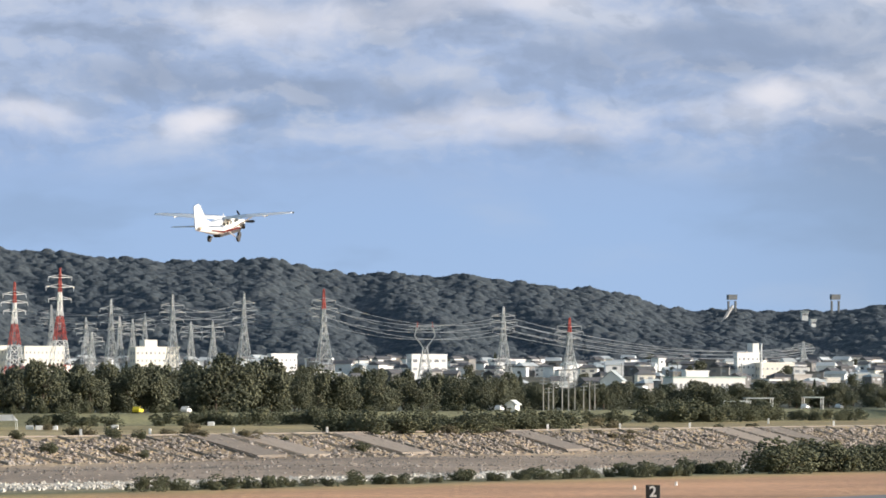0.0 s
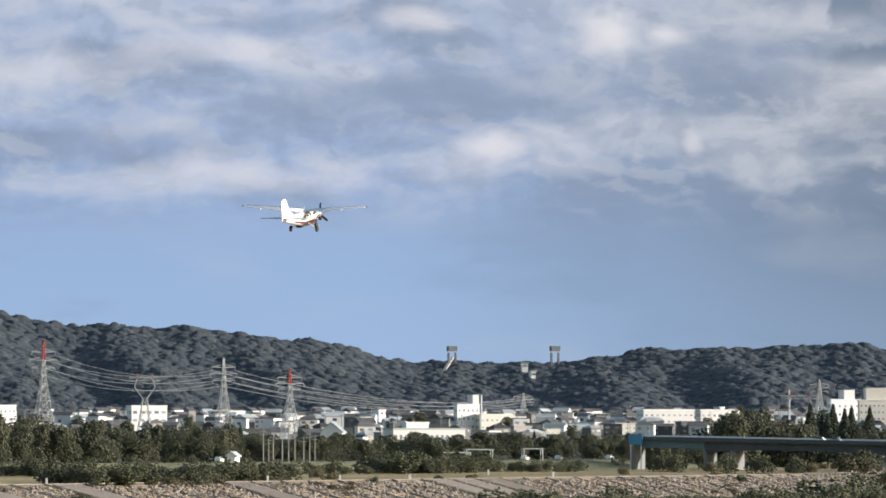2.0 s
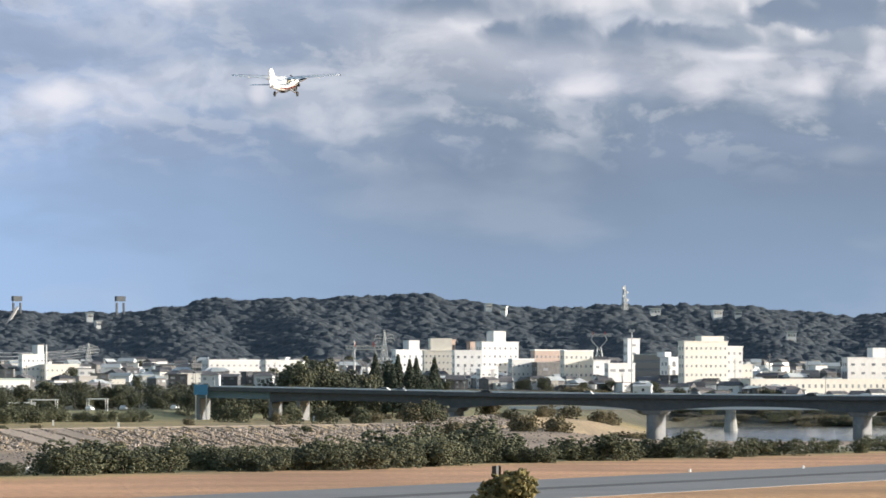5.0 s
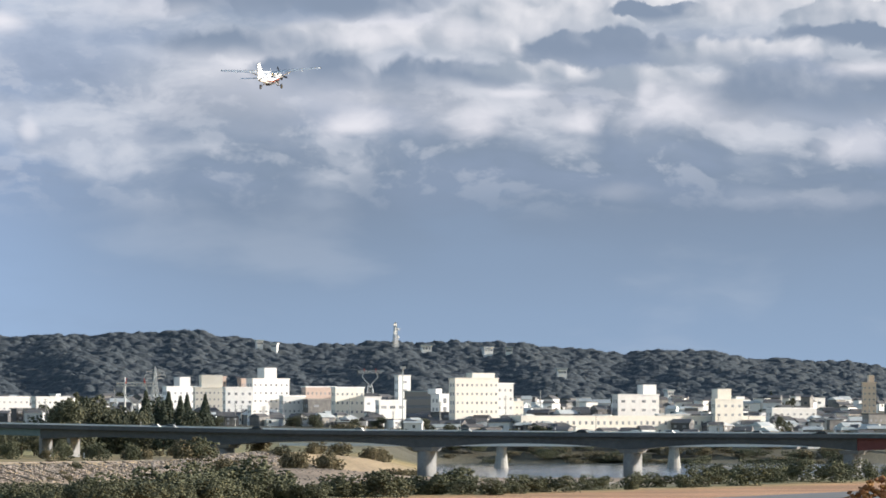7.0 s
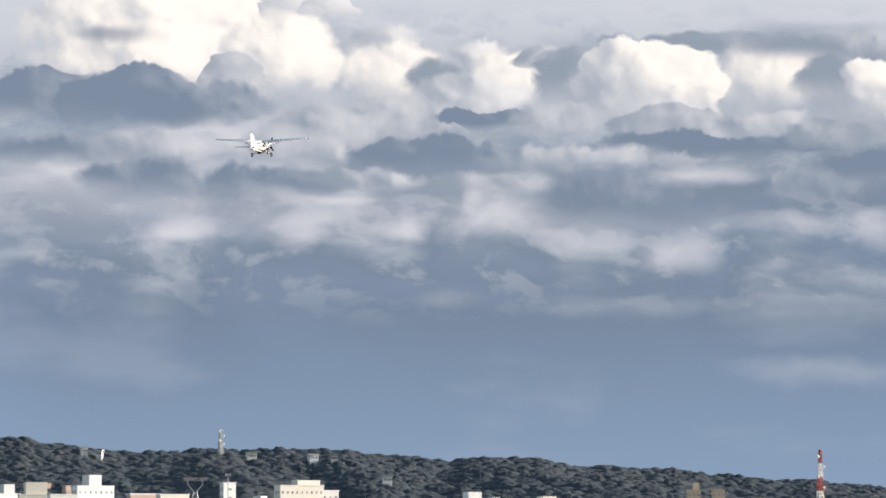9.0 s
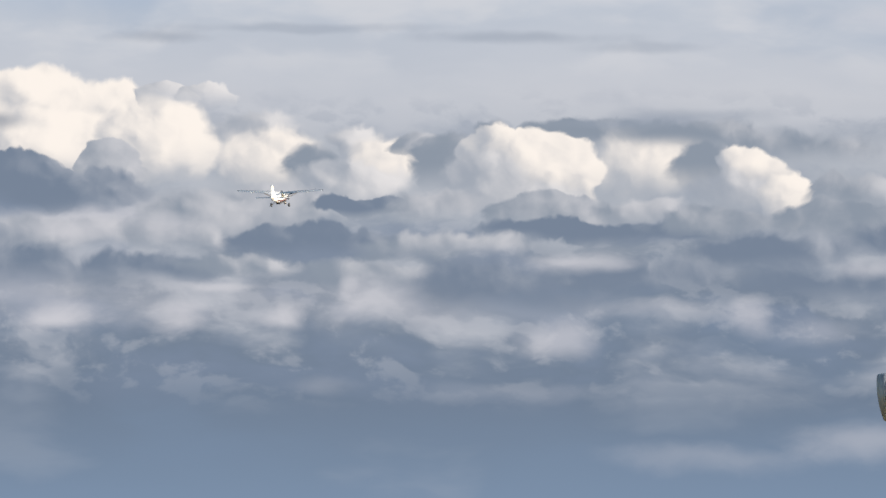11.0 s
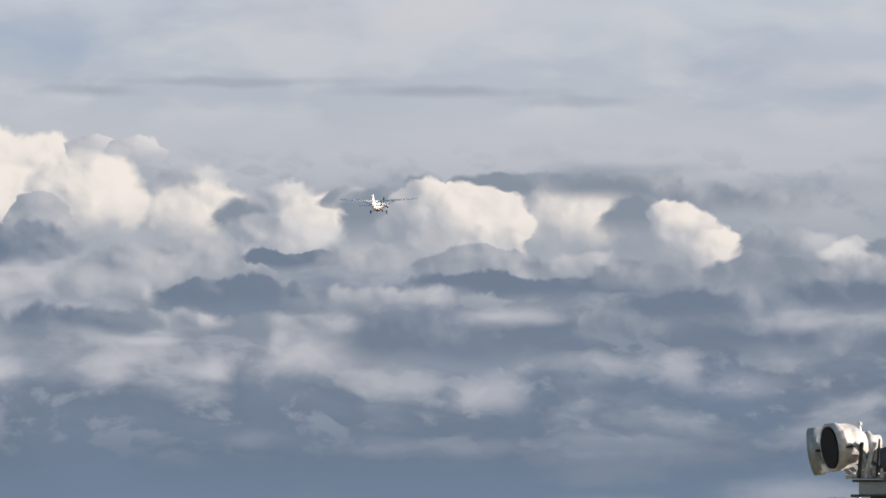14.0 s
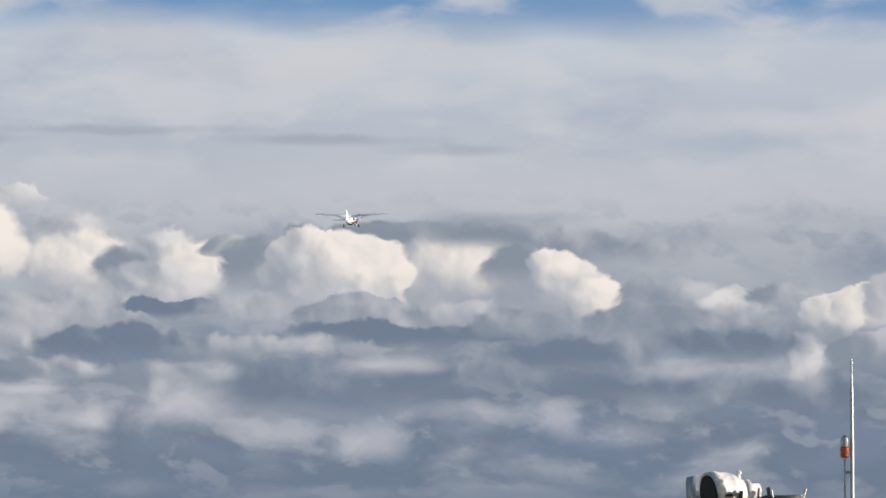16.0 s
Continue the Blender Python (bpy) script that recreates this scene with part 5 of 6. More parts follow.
def build_portal_pylon(u, top, r, label):
    """A pylon with a wide cat-head window."""
    z0 = ground_at(u, r).z
    h = up_at(top, r) - z0
    py = empty("pylon", facing(u, r, 8), label, "pylon", "power pylons")
    bm = bmesh.new()
    lattice(bm, 0, h * 0.6, 6.0, 1.8, 4)
    part("lattice_section", bm, M_STEEL, py)
    bm = bmesh.new()
    for sx in (-1, 1):
        for dy in (-0.6, 0.6):
            bar(bm, (sx * 0.8, dy, h * 0.6), (sx * 4.2, dy, h * 0.78), 0.2, 4)
            bar(bm, (sx * 4.2, dy, h * 0.78), (sx * 3.2, dy, h * 0.92), 0.2, 4)
    part("head_frame", bm, M_STEEL, py)
    bm = bmesh.new()
    for z in (h * 0.88, h * 0.93):
        bar(bm, (-6.5, 0, z), (6.5, 0, z), 0.2, 4)
    for k in range(12):
        bar(bm, (-6.5 + k * 1.08, 0, h * (0.88 if k % 2 else 0.93)), (-6.5 + (k + 1) * 1.08, 0, h * (0.93 if k % 2 else 0.88)), 0.12, 4)
    part("cross_arm", bm, M_STEEL, py)
    for sx in (-1, 1):
        bm = bmesh.new()
        bar(bm, (sx * 3.2, 0, h * 0.92), (sx * 3.0, 0, h), 0.3, 4, 0.12)
        part("peak", bm, M_RED, py, "red painted peak")


def wire_span(a, b, sag, label="thin sagging power cable between pylons"):
    bm = bmesh.new()
    pts = [a.lerp(b, i / 14) - Vector((0, 0, sag * 4 * (i / 14) * (1 - i / 14))) for i in range(15)]
    tube(bm, pts, 0.085, 4)
    tagged(part("power_cable", bm, M_STEEL), label, "cable", "power cables")


def build_grid():
    three = (0.72, 0.80, 0.88)
    build_pylon(-757, 200, 2250, three, "red and white lattice power pylon", 0, 8)
    build_pylon(-677, 225, 2200, (0.74, 0.84, 0.92), "tall red and white lattice power pylon", 0, 9)
    for u, top, r, wd in ((-692, 160, 2700, 6), (-631, 138, 2600, 6), (-621, 112, 2400, 5), (-587, 170, 2350, 6.5), (-572, 140, 2500, 6), (-549, 135, 2600, 6), (-527, 145, 2800, 5),
                          (-446, 130, 2600, 5), (-407, 132, 2500, 6)):
        build_pylon(u, top, r, three, "grey lattice power pylon in a dense row", None, wd)
    a = build_pylon(-478, 178, 2300, three, "grey lattice power pylon above flats")
    b = build_pylon(-352, 182, 2350, three, "grey lattice power pylon above trees")
    c = build_pylon(-211, 188, 2200, three, "grey lattice power pylon with red top", None, 8, True)
    d = build_pylon(107, 157, 2250, three, "slender grey lattice power pylon")
    e = build_pylon(224, 137, 2150, three, "grey lattice power pylon with red top", None, 7, True)
    f = build_pylon(637, 95, 2700, three, "small distant grey power pylon", None, 5)
    build_portal_pylon(-32, 130, 2300, "grey cat-head pylon with red peaks")
    build_portal_pylon(1125, 98, 1900, "grey cat-head pylon beside dark conifers")
    build_portal_pylon(1540, 116, 3000, "distant cat-head pylon with red peaks")
    build_pylon(1160, 118, 2900, three, "small distant grey power pylon", None, 5)
    for p, q, s in ((a, b, 2), (b, c, 3), (c, d, 5), (d, f, 6)):
        for i in range(6):
            wire_span(p[i], q[i], s)
    far = [v + Vector((-60, 0, 0)) for v in a]
    for i in range(6):
        wire_span(far[i], a[i], 3)
    # slim posts and poles before the town
    g = random.Random(6)
    for k in range(46):
        u = g.uniform(180, 2700) if k > 8 else 175 + 12 * k + g.uniform(-4, 4)
        r = by_offset(u, 608) if k < 9 else (g.uniform(1760, 2400) if u < 800 else g.uniform(2250, 2450))
        p = ground_at(u, r)
        h = g.uniform(8, 13) if k > 8 else g.uniform(5, 9)
        pole = empty("utility_pole", Matrix.Translation(p), "slim grey utility pole with short cross arms", "pole", "utility poles")
        bm = bmesh.new()
        bar(bm, (0, 0, -0.5), (0, 0, h), 0.17, 6, 0.12)
        part("shaft", bm, M_CONCRETE, pole)
        for z in (h - 0.5, h - 1.4):
            bm = bmesh.new()
            box(bm, -0.9, 0.9, -0.06, 0.06, z, z + 0.12)
            part("cross_arm", bm, M_STEEL, pole)
    # slender poles: chimney, floodlight mast, radio masts
    for u, r, e, label in ((1107, 2260, 100, "tall slim white pole behind conifers"), (563, 2310, 92, "white pole on a public building")):
        p = ground_at(u, r)
        bm = bmesh.new()
        bar(bm, p, (p.x, p.y, up_at(e, r)), 0.45, 8, 0.3)
        tagged(part("tall_pole", bm, M_PALEWALL), label, "pole")
    p = ground_at(1598, 2250)
    mast = empty("light_mast", Matrix.Translation(p), "tall slim floodlight mast behind the bridge", "mast")
    h = up_at(119, 2250) - p.z
    bm = bmesh.new()
    bar(bm, (0, 0, -0.5), (0, 0, h), 0.32, 8, 0.16)
    part("shaft", bm, M_STEEL, mast)
    for x in (-1.1, 0.3):
        bm = bmesh.new()
        box(bm, x, x + 0.9, -0.3, 0.3, h - 0.9, h + 0.1)
        part("lamp_head", bm, M_STEEL, mast)
    # radio mast on the ridge and the striped mast to the east
    for u, r, e0, e1, paint, label in ((1585, 3640, 150, 197, None, "radio mast with dishes on the ridge"), (2644, 2900, 40, 161, 0, "tall red and white radio mast")):
        z0 = up_at(e0, r)
        h = up_at(e1, r) - z0
        mast = empty("radio_mast", facing(u, r, 30, z0), label, "mast")
        for i in range(5):
            bm = bmesh.new()
            lattice(bm, h * i / 5, h * (i + 1) / 5, 3.4 - 0.5 * i, 2.9 - 0.5 * i, 2, 0.2)
            part("lattice_section", bm, M_STEEL if paint is None else (M_RED if i % 2 == 0 else M_WHITE), mast)
        for k in range(4):
            bm = bmesh.new()
            bmesh.ops.create_cone(bm, cap_ends=True, segments=12, radius1=0.8, radius2=0.4, depth=0.5, matrix=Matrix.Rotation(math.pi / 2, 4, "X"))
            bmesh.ops.translate(bm, verts=bm.verts, vec=((-1) ** k * 1.6, -1.2, h * (0.45 + 0.15 * k)))
            part("dish", bm, M_WHITE, mast)
    # two box-topped gantries on the ridge
    for u in (511, 693):
        r = 3660.0
        z0 = up_at(140, r)
        h = up_at(178, r) - z0
        ga = empty("gantry_tower", facing(u, r, 20, z0), "dark box-topped steel tower on the ridge", "tower", "towers on the ridge")
        for sx in (-1, 1):
            bm = bmesh.new()
            box(bm, sx * 2.4 - 0.5, sx * 2.4 + 0.5, -0.8, 0.8, -4, h * 0.7)
            part("leg", bm, M_TOWER, ga)
        bm = bmesh.new()
        box(bm, -3.0, 3.0, -2, 2, h * 0.76, h)
        part("cabin", bm, M_TOWER, ga)
    bm = bmesh.new()
    a0, b0 = at(492, 3600, up_at(125, 3600)), at(512, 3650, up_at(158, 3650))
    bar(bm, a0, b0, 1.0, 4)
    tagged(part("lift_ramp", bm, M_CONCRETE), "pale sloping ramp up the wooded ridge", "ramp")


build_grid()


# ---- bridges ----
BRIDGE_S = 1430.0


def bridge_point(u, z=0.0):
    return ALONG * BRIDGE_S + ACROSS * (BRIDGE_S * math.tan(HEADING - u * UNIT)) + Vector((0, 0, z))


def deck_top(u):
    return float(np.interp(u, (700, 886, 1405, 1925, 2454, 2800), (14.0, 13.7, 12.0, 11.3, 10.9, 10.8)))


PIERS = (1273, 1631, 1996, 2385)


def build_bridge():
    br = empty("road_bridge", Matrix(), "long grey haunched girder road bridge over the river", "bridge")

    def girder(name, ua, ub, mat, haunch, thin, label="", lift=0.0):
        n = 20
        bm = bmesh.new()
        rings = []
        for i in range(n + 1):
            k = i / n
            u = ua + (ub - ua) * k
            t = thin + haunch * (2 * abs(k - 0.5)) ** 2.2
            zt = deck_top(u) - 1.1 + lift
            rings.append([tuple(bridge_point(u, z) + ALONG * d) for d, z in ((0.9, zt), (0.9, zt - t), (9.5, zt - t), (9.5, zt))])
        loft(bm, rings)
        bmesh.ops.recalc_face_normals(bm, faces=bm.faces)
        return part(name, bm, mat, br, label)

    spans = (956, *PIERS, 2760)
    for a, b in zip(spans, spans[1:]):
        if b == PIERS[-1] or a == PIERS[-1]:
            continue
        girder("girder_span", a, b, M_GIRDER, 1.6 if a > 1000 else 0.8, 1.9)
    girder("girder_span", 1996, 2398, M_GIRDER, 1.6, 1.7)
    girder("girder_span", 2399, 2525, M_MAROON, 0.3, 2.9, "maroon painted girder")
    girder("girder_span", 2526, 2760, M_GIRDER, 0.3, 2.4)
    girder("girder_span", 829, 955, M_BLUEGIRDER, 0.05, 1.9, "blue painted steel girder")
    # deck slab with overhang, parapet and kerb rail; the near side takes the shaded grey
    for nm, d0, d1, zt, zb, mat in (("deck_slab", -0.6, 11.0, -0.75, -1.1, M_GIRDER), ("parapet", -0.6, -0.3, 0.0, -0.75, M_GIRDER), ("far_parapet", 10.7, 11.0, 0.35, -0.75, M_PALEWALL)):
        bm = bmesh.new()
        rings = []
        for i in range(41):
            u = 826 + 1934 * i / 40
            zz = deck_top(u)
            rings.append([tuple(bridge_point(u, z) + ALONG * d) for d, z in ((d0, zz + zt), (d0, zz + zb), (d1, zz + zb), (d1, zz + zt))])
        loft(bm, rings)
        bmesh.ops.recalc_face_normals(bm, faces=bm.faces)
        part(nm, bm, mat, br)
    for u in PIERS:
        p = bridge_point(u)
        zt = deck_top(u) - 2.8 - 1.6
        bm = bmesh.new()
        rings = []
        for z in (-3.0, zt):
            ring_pts = []
            for i in range(24):
                a = 2 * math.pi * i / 24
                c, s = math.cos(a), math.sin(a)
                ring_pts.append(tuple(p + ACROSS * (-2.1 * math.copysign(abs(c) ** 0.6, c)) + ALONG * (5 + 4.2 * math.copysign(abs(s) ** 0.8, s)) + Vector((0, 0, z))))
            rings.append(ring_pts)
        loft(bm, rings)
        bmesh.ops.recalc_face_normals(bm, faces=bm.faces)
        pier = part("pier", bm, M_PIER, br, "", True)
        bm = bmesh.new()
        rings = []
        for z, e in ((zt - 0.9, 0.0), (zt + 0.1, 0.6)):
            rings.append([tuple(p + ACROSS * sx * (2.2 + e) + ALONG * (5 + sy * (4.3 + e)) + Vector((0, 0, z))) for sx, sy in ((-1, -1), (1, -1), (1, 1), (-1, 1))])
        loft(bm, rings)
        bmesh.ops.recalc_face_normals(bm, faces=bm.faces)
        part("pier_cap", bm, M_PIER, pier)
    for u in (829, 956, 1005):
        p = bridge_point(u)
        bm = bmesh.new()
        gz = float(land(p.x, p.y))
        rings = [[tuple(p + ACROSS * sx * 0.4 + ALONG * (5 + sy * 4) + Vector((0, 0, z))) for sx, sy in ((-1, -1), (1, -1), (1, 1), (-1, 1))] for z in (gz - 1, deck_top(u) - 3.0)]
        loft(bm, rings)
        bmesh.ops.recalc_face_normals(bm, faces=bm.faces)
        part("abutment_pier", bm, M_PIER, br)
    g = random.Random(9)
    for k in range(22):
        u = 860 + 84 * k
        p = bridge_point(u, deck_top(u) - 0.75) + ALONG * (10.4 if k % 2 else -0.2)
        bm = bmesh.new()
        bar(bm, p, p + Vector((0, 0, 2.0 + (1.5 if k % 5 == 0 else 0))), 0.07, 5)
        part("railing_post", bm, M_STEEL, br)
    # blue sign at the western end
    sg = empty("road_sign", Matrix.Translation(bridge_point(838, 0)), "blue rectangular road sign on posts", "sign")
    bm = bmesh.new()
    pl = [ACROSS * -2 + ALONG * -1, ACROSS * 2 + ALONG * -1, ACROSS * 2 + ALONG * -1.15, ACROSS * -2 + ALONG * -1.15]
    loft(bm, [[tuple(q + Vector((0, 0, z))) for q in pl] for z in (11.6, 14.4)])
    bmesh.ops.recalc_face_normals(bm, faces=bm.faces)
    part("panel", bm, M_SIGNBLUE, sg)
    for sx in (-1.5, 1.5):
        bm = bmesh.new()
        q = ACROSS * sx + ALONG * -0.8
        bar(bm, q + Vector((0, 0, 5)), q + Vector((0, 0, 12)), 0.15, 6)
        part("post", bm, M_PALEWALL, sg)
    # vehicles on the deck: roofs above the parapet
    # older bridge behind, pale and on tapered piers
    ob = empty("old_bridge", Matrix(), "older pale bridge on tapered piers behind the main bridge", "bridge")
    bm = bmesh.new()
    a, b = at(1380, 1920, 7.9), at(2420, 1880, 7.6)
    side = Vector((0.15, 0.98, 0))
    loft(bm, [[tuple(q + side * d + Vector((0, 0, z))) for d, z in ((0, 0), (0, -1.0), (6, -1.0), (6, 0))] for q in (a, b)])
    bmesh.ops.recalc_face_normals(bm, faces=bm.faces)
    part("deck", bm, M_PALEWALL, ob)
    for u in (1470, 1778, 2083, 2390):
        k = (u - 1380) / 1040
        q = a.lerp(b, k) + side * 3
        bm = bmesh.new()
        loft(bm, [[(q.x + w * math.cos(6.283 * i / 14), q.y + w * math.sin(6.283 * i / 14), z) for i in range(14)] for z, w in ((-3, 2.9), (0.5, 2.3), (5.5, 1.7), (7.2, 2.0))])
        bmesh.ops.recalc_face_normals(bm, faces=bm.faces)
        part("pier", bm, M_CONCRETE, ob)


build_bridge()


# ---- small things on the flats ----
def build_car(u, r, mat, label, yaw=70, z=None, scale=1.0):
    m = facing(u, r, yaw, z)
    car = empty("car", m @ Matrix.Scale(scale, 4), label, "car", "parked cars")
    bm = bmesh.new()
    sec = []
    for x, zl, zh, wv in ((-2.1, 0.35, 0.85, 0.78), (-1.9, 0.28, 1.0, 0.84), (0.9, 0.28, 0.95, 0.85), (1.9, 0.30, 0.8, 0.82), (2.15, 0.4, 0.65, 0.72)):
        sec.append([(x, -wv, zl), (x, wv, zl), (x, wv, zh), (x, -wv, zh)])
    loft(bm, sec)
    bmesh.ops.recalc_face_normals(bm, faces=bm.faces)
    body = part("body", bm, mat, car)
    bm = bmesh.new()
    loft(bm, [[(-1.85, -0.74, 0.98), (0.75, -0.74, 0.95), (0.75, 0.74, 0.95), (-1.85, 0.74, 0.98)], [(-1.5, -0.62, 1.48), (0.1, -0.62, 1.48), (0.1, 0.62, 1.48), (-1.5, 0.62, 1.48)]])
    bmesh.ops.recalc_face_normals(bm, faces=bm.faces)
    part("cabin", bm, mat, body)
    for sy in (-1, 1):
        bm = bmesh.new()
        v = [bm.verts.new(p) for p in ((-1.55, sy * 0.735, 1.03), (0.45, sy * 0.735, 1.03), (0.05, sy * 0.655, 1.42), (-1.38, sy * 0.655, 1.42))]
        bm.faces.new(v)
        bmesh.ops.solidify(bm, geom=bm.faces[:], thickness=0.03)
        part("side_window", bm, M_GLASS, body)
        for x in (-1.35, 1.3):
            bm = bmesh.new()
            n = 12
            loft(bm, [[(x + 0.32 * math.cos(6.283 * i / n), sy * (0.72 + d), 0.32 + 0.32 * math.sin(6.283 * i / n)) for i in range(n)] for d in (0, 0.16)])
            bmesh.ops.recalc_face_normals(bm, faces=bm.faces)
            part("wheel", bm, M_DARK, car)
    return car


def build_small():
    cars = [(-539, 604, M_YELLOW, "yellow car parked on the green levee"), (-454, 604, M_WHITE, "white car parked on the green levee"), (100, 604, M_WHITE, "white car parked below trees"),
            (790, 606, M_WHITE, "white car parked beside the bridge end"), (640, 606, M_WHITE, "white car beside the levee road"), (700, 606, M_WHITE, "white car beside the levee road")]
    for u, o, mat, label in cars:
        build_car(u, by_offset(u, o), mat, label, 75, None, 1.0)
    g = random.Random(2)
    # vehicles on the bridge show over the parapet
    for k in range(9):
        u = (1150, 1178, 1330, 1510, 1700, 1905, 2060, 2215, 2330)[k]
        p = bridge_point(u, deck_top(u) - 0.74) + ALONG * 3.0
        m = Matrix.Translation(p) @ Matrix.Rotation(math.atan2(ACROSS.y, ACROSS.x), 4, "Z")
        c = build_car(u, 1500, (M_WHITE, M_STEEL, M_BLACK)[k % 3], ("white", "silver", "black")[k % 3] + " car on the long road bridge", 0)
        c.matrix_basis = m
        c["group"] = "cars on the bridge"
    # white marker posts along the bank
    for u, o in ((-518, 474), (-370, 474), (-205, 474), (105, 520), (185, 474), (228, 520), (313, 474), (436, 474), (-640, 474), (575, 520), (1035, 520), (690, 480)):
        p = ground_at(u, by_offset(u, o))
        bm = bmesh.new()
        box(bm, p.x - 0.22, p.x + 0.22, p.y - 0.15, p.y + 0.15, p.z - 0.2, p.z + 1.3)
        bmesh.ops.bevel(bm, geom=bm.edges[:], offset=0.04, segments=1, affect="EDGES")
        tagged(part("marker_post", bm, M_PALEWALL), "short white marker post on the river bank", "post", "marker posts")
    # tent and boxes at the western end of the bank
    p = ground_at(-775, by_offset(-775, 530))
    tent = empty("tent", Matrix.Translation(p), "small white-roofed tent on the river terrace", "tent")
    bm = bmesh.new()
    low = [bm.verts.new(q) for q in ((-2.4, -2, 1.7), (2.4, -2, 1.7), (2.4, 2, 1.7), (-2.4, 2, 1.7))]
    top = [bm.verts.new((-1.6, 0, 2.8)), bm.verts.new((1.6, 0, 2.8))]
    for f in ((low[0], low[1], top[1], top[0]), (low[2], low[3], top[0], top[1]), (low[1], low[2], top[1]), (low[3], low[0], top[0])):
        bm.faces.new(f)
    bmesh.ops.solidify(bm, geom=bm.faces[:], thickness=0.05)
    part("canopy", bm, M_WHITE, tent)
    for x, y in ((-2.3, -1.9), (2.3, -1.9), (2.3, 1.9), (-2.3, 1.9)):
        bm = bmesh.new()
        bar(bm, (x, y, 0), (x, y, 1.75), 0.05, 5)
        part("leg", bm, M_STEEL, tent)
    for u, o in ((-713, 528), (-730, 530), (-687, 526), (-580, 528), (-410, 545), (80, 560)):
        p = ground_at(u, by_offset(u, o))
        bm = bmesh.new()
        box(bm, p.x - 0.7, p.x + 0.7, p.y - 0.4, p.y + 0.4, p.z - 0.1, p.z + 0.8)
        bmesh.ops.bevel(bm, geom=bm.edges[:], offset=0.08, segments=1, affect="EDGES")
        tagged(part("crate", bm, M_WHITE), "white box standing on dry grass", "box", "white boxes")
    # shed roofs and a frame under the dark trees
    for u, w, hgt in ((520, 8, 2.2), (560, 8, 3.0), (655, 6, 3.2)):
        r = by_offset(u, 607)
        sh = empty("open_shed", facing(u, r, 10), "small open shed with pale flat roof", "shed", "sheds on the levee")
        bm = bmesh.new()
        box(bm, -w / 2, w / 2, 0, 4, hgt, hgt + 0.3)
        part("roof", bm, M_ROOFLT, sh)
        for x in (-w / 2 + 0.3, w / 2 - 0.3):
            for y in (0.3, 3.7):
                bm = bmesh.new()
                bar(bm, (x, y, -0.3), (x, y, hgt), 0.14, 5)
                part("post", bm, M_PALEWALL, sh)
    # the white gabled house by the tall poles
    for u, r, ee, w in ((297, 1880, 43, 38), (1500, 2270, 32, 26), (120, by_offset(103, 604), -10, 14)):
        ww = w * UNIT * r
        gz = ground_at(u, r).z
        hh = max(up_at(ee, r) - gz, 2.5)
        ho = empty("gabled_house", facing(u, r, -8), "white gabled house with a pale roof", "house")
        bm = bmesh.new()
        pr = [(-ww / 2, -0.5), (ww / 2, -0.5), (ww / 2, hh * 0.68), (0, hh), (-ww / 2, hh * 0.68)]
        loft(bm, [[(x, y, z) for x, z in pr] for y in (0, 9)])
        bmesh.ops.recalc_face_normals(bm, faces=bm.faces)
        wo = part("wall", bm, M_WHITE, ho)
        bm = bmesh.new()
        rp = [(-ww / 2 - 0.5, hh * 0.68 - 0.25), (0, hh + 0.02), (ww / 2 + 0.5, hh * 0.68 - 0.25), (ww / 2 + 0.5, hh * 0.68), (0, hh + 0.28), (-ww / 2 - 0.5, hh * 0.68)]
        loft(bm, [[(x, y, z) for x, z in rp] for y in (-0.4, 9.4)])
        bmesh.ops.recalc_face_normals(bm, faces=bm.faces)
        part("roof", bm, M_ROOFLT, ho)
        if ww > 4:
            for x in (-0.2, 0.2):
                pane(wo, x * ww, 0, hh * 0.45, 1.6, 1.2)
    # distance board beside the runway: a white 2 on black
    r = 585.0
    bd = empty("distance_board", facing(371, r, 0), "black runway distance board with white numeral 2", "sign")
    bm = bmesh.new()
    box(bm, -0.75, 0.75, 0, 0.2, 0.25, 1.75)
    bmesh.ops.bevel(bm, geom=bm.edges[:], offset=0.03, segments=1, affect="EDGES")
    part("panel", bm, M_BLACK, bd)
    tx = bpy.data.curves.new("numeral", "FONT")
    tx.body, tx.size, tx.align_x, tx.align_y, tx.extrude = "2", 1.55, "CENTER", "CENTER", 0.015
    tx.offset = 0.03
    tx.materials.append(M_WHITE)
    t_ob = new("numeral", tx)
    t_ob.parent = bd
    t_ob.matrix_basis = Matrix.Translation((0.0, -0.02, 1.0)) @ Matrix.Rotation(math.pi / 2, 4, "X")
    for x in (-0.5, 0.5):
        bm = bmesh.new()
        bar(bm, (x, 0.1, -0.2), (x, 0.1, 0.3), 0.05, 5)
        part("leg", bm, M_STEEL, bd)
    bd = empty("edge_board", facing(1360, 780, 0), "black and white striped marker board beside the runway", "sign")
    for x0, x1, mat in ((-0.75, -0.15, M_BLACK), (-0.15, 0.15, M_WHITE), (0.15, 0.5, M_BLACK)):
        bm = bmesh.new()
        box(bm, x0, x1, 0, 0.2, -0.1, 1.5)
        part("panel", bm, mat, bd)
    for u, r in ((338, 660), (412, 690), (1700, 830), (1900, 870)):
        p = ground_at(u, r)
        bm = bmesh.new()
        bar(bm, p - Vector((0, 0, 0.1)), p + Vector((0, 0, 0.45)), 0.22, 8, 0.16)
        tagged(part("edge_light", bm, M_PALEWALL), "small pale runway edge light on dry grass", "light", "edge lights")


build_small()


# ---- floodlights and aerial near the viewer ----
M_LAMPWHITE = varied("weathered_lamp_paint", (0.46, 0.39, 0.39), (0.82, 0.80, 0.79), 4.0, 0.55, fine=16, bump=0.004)
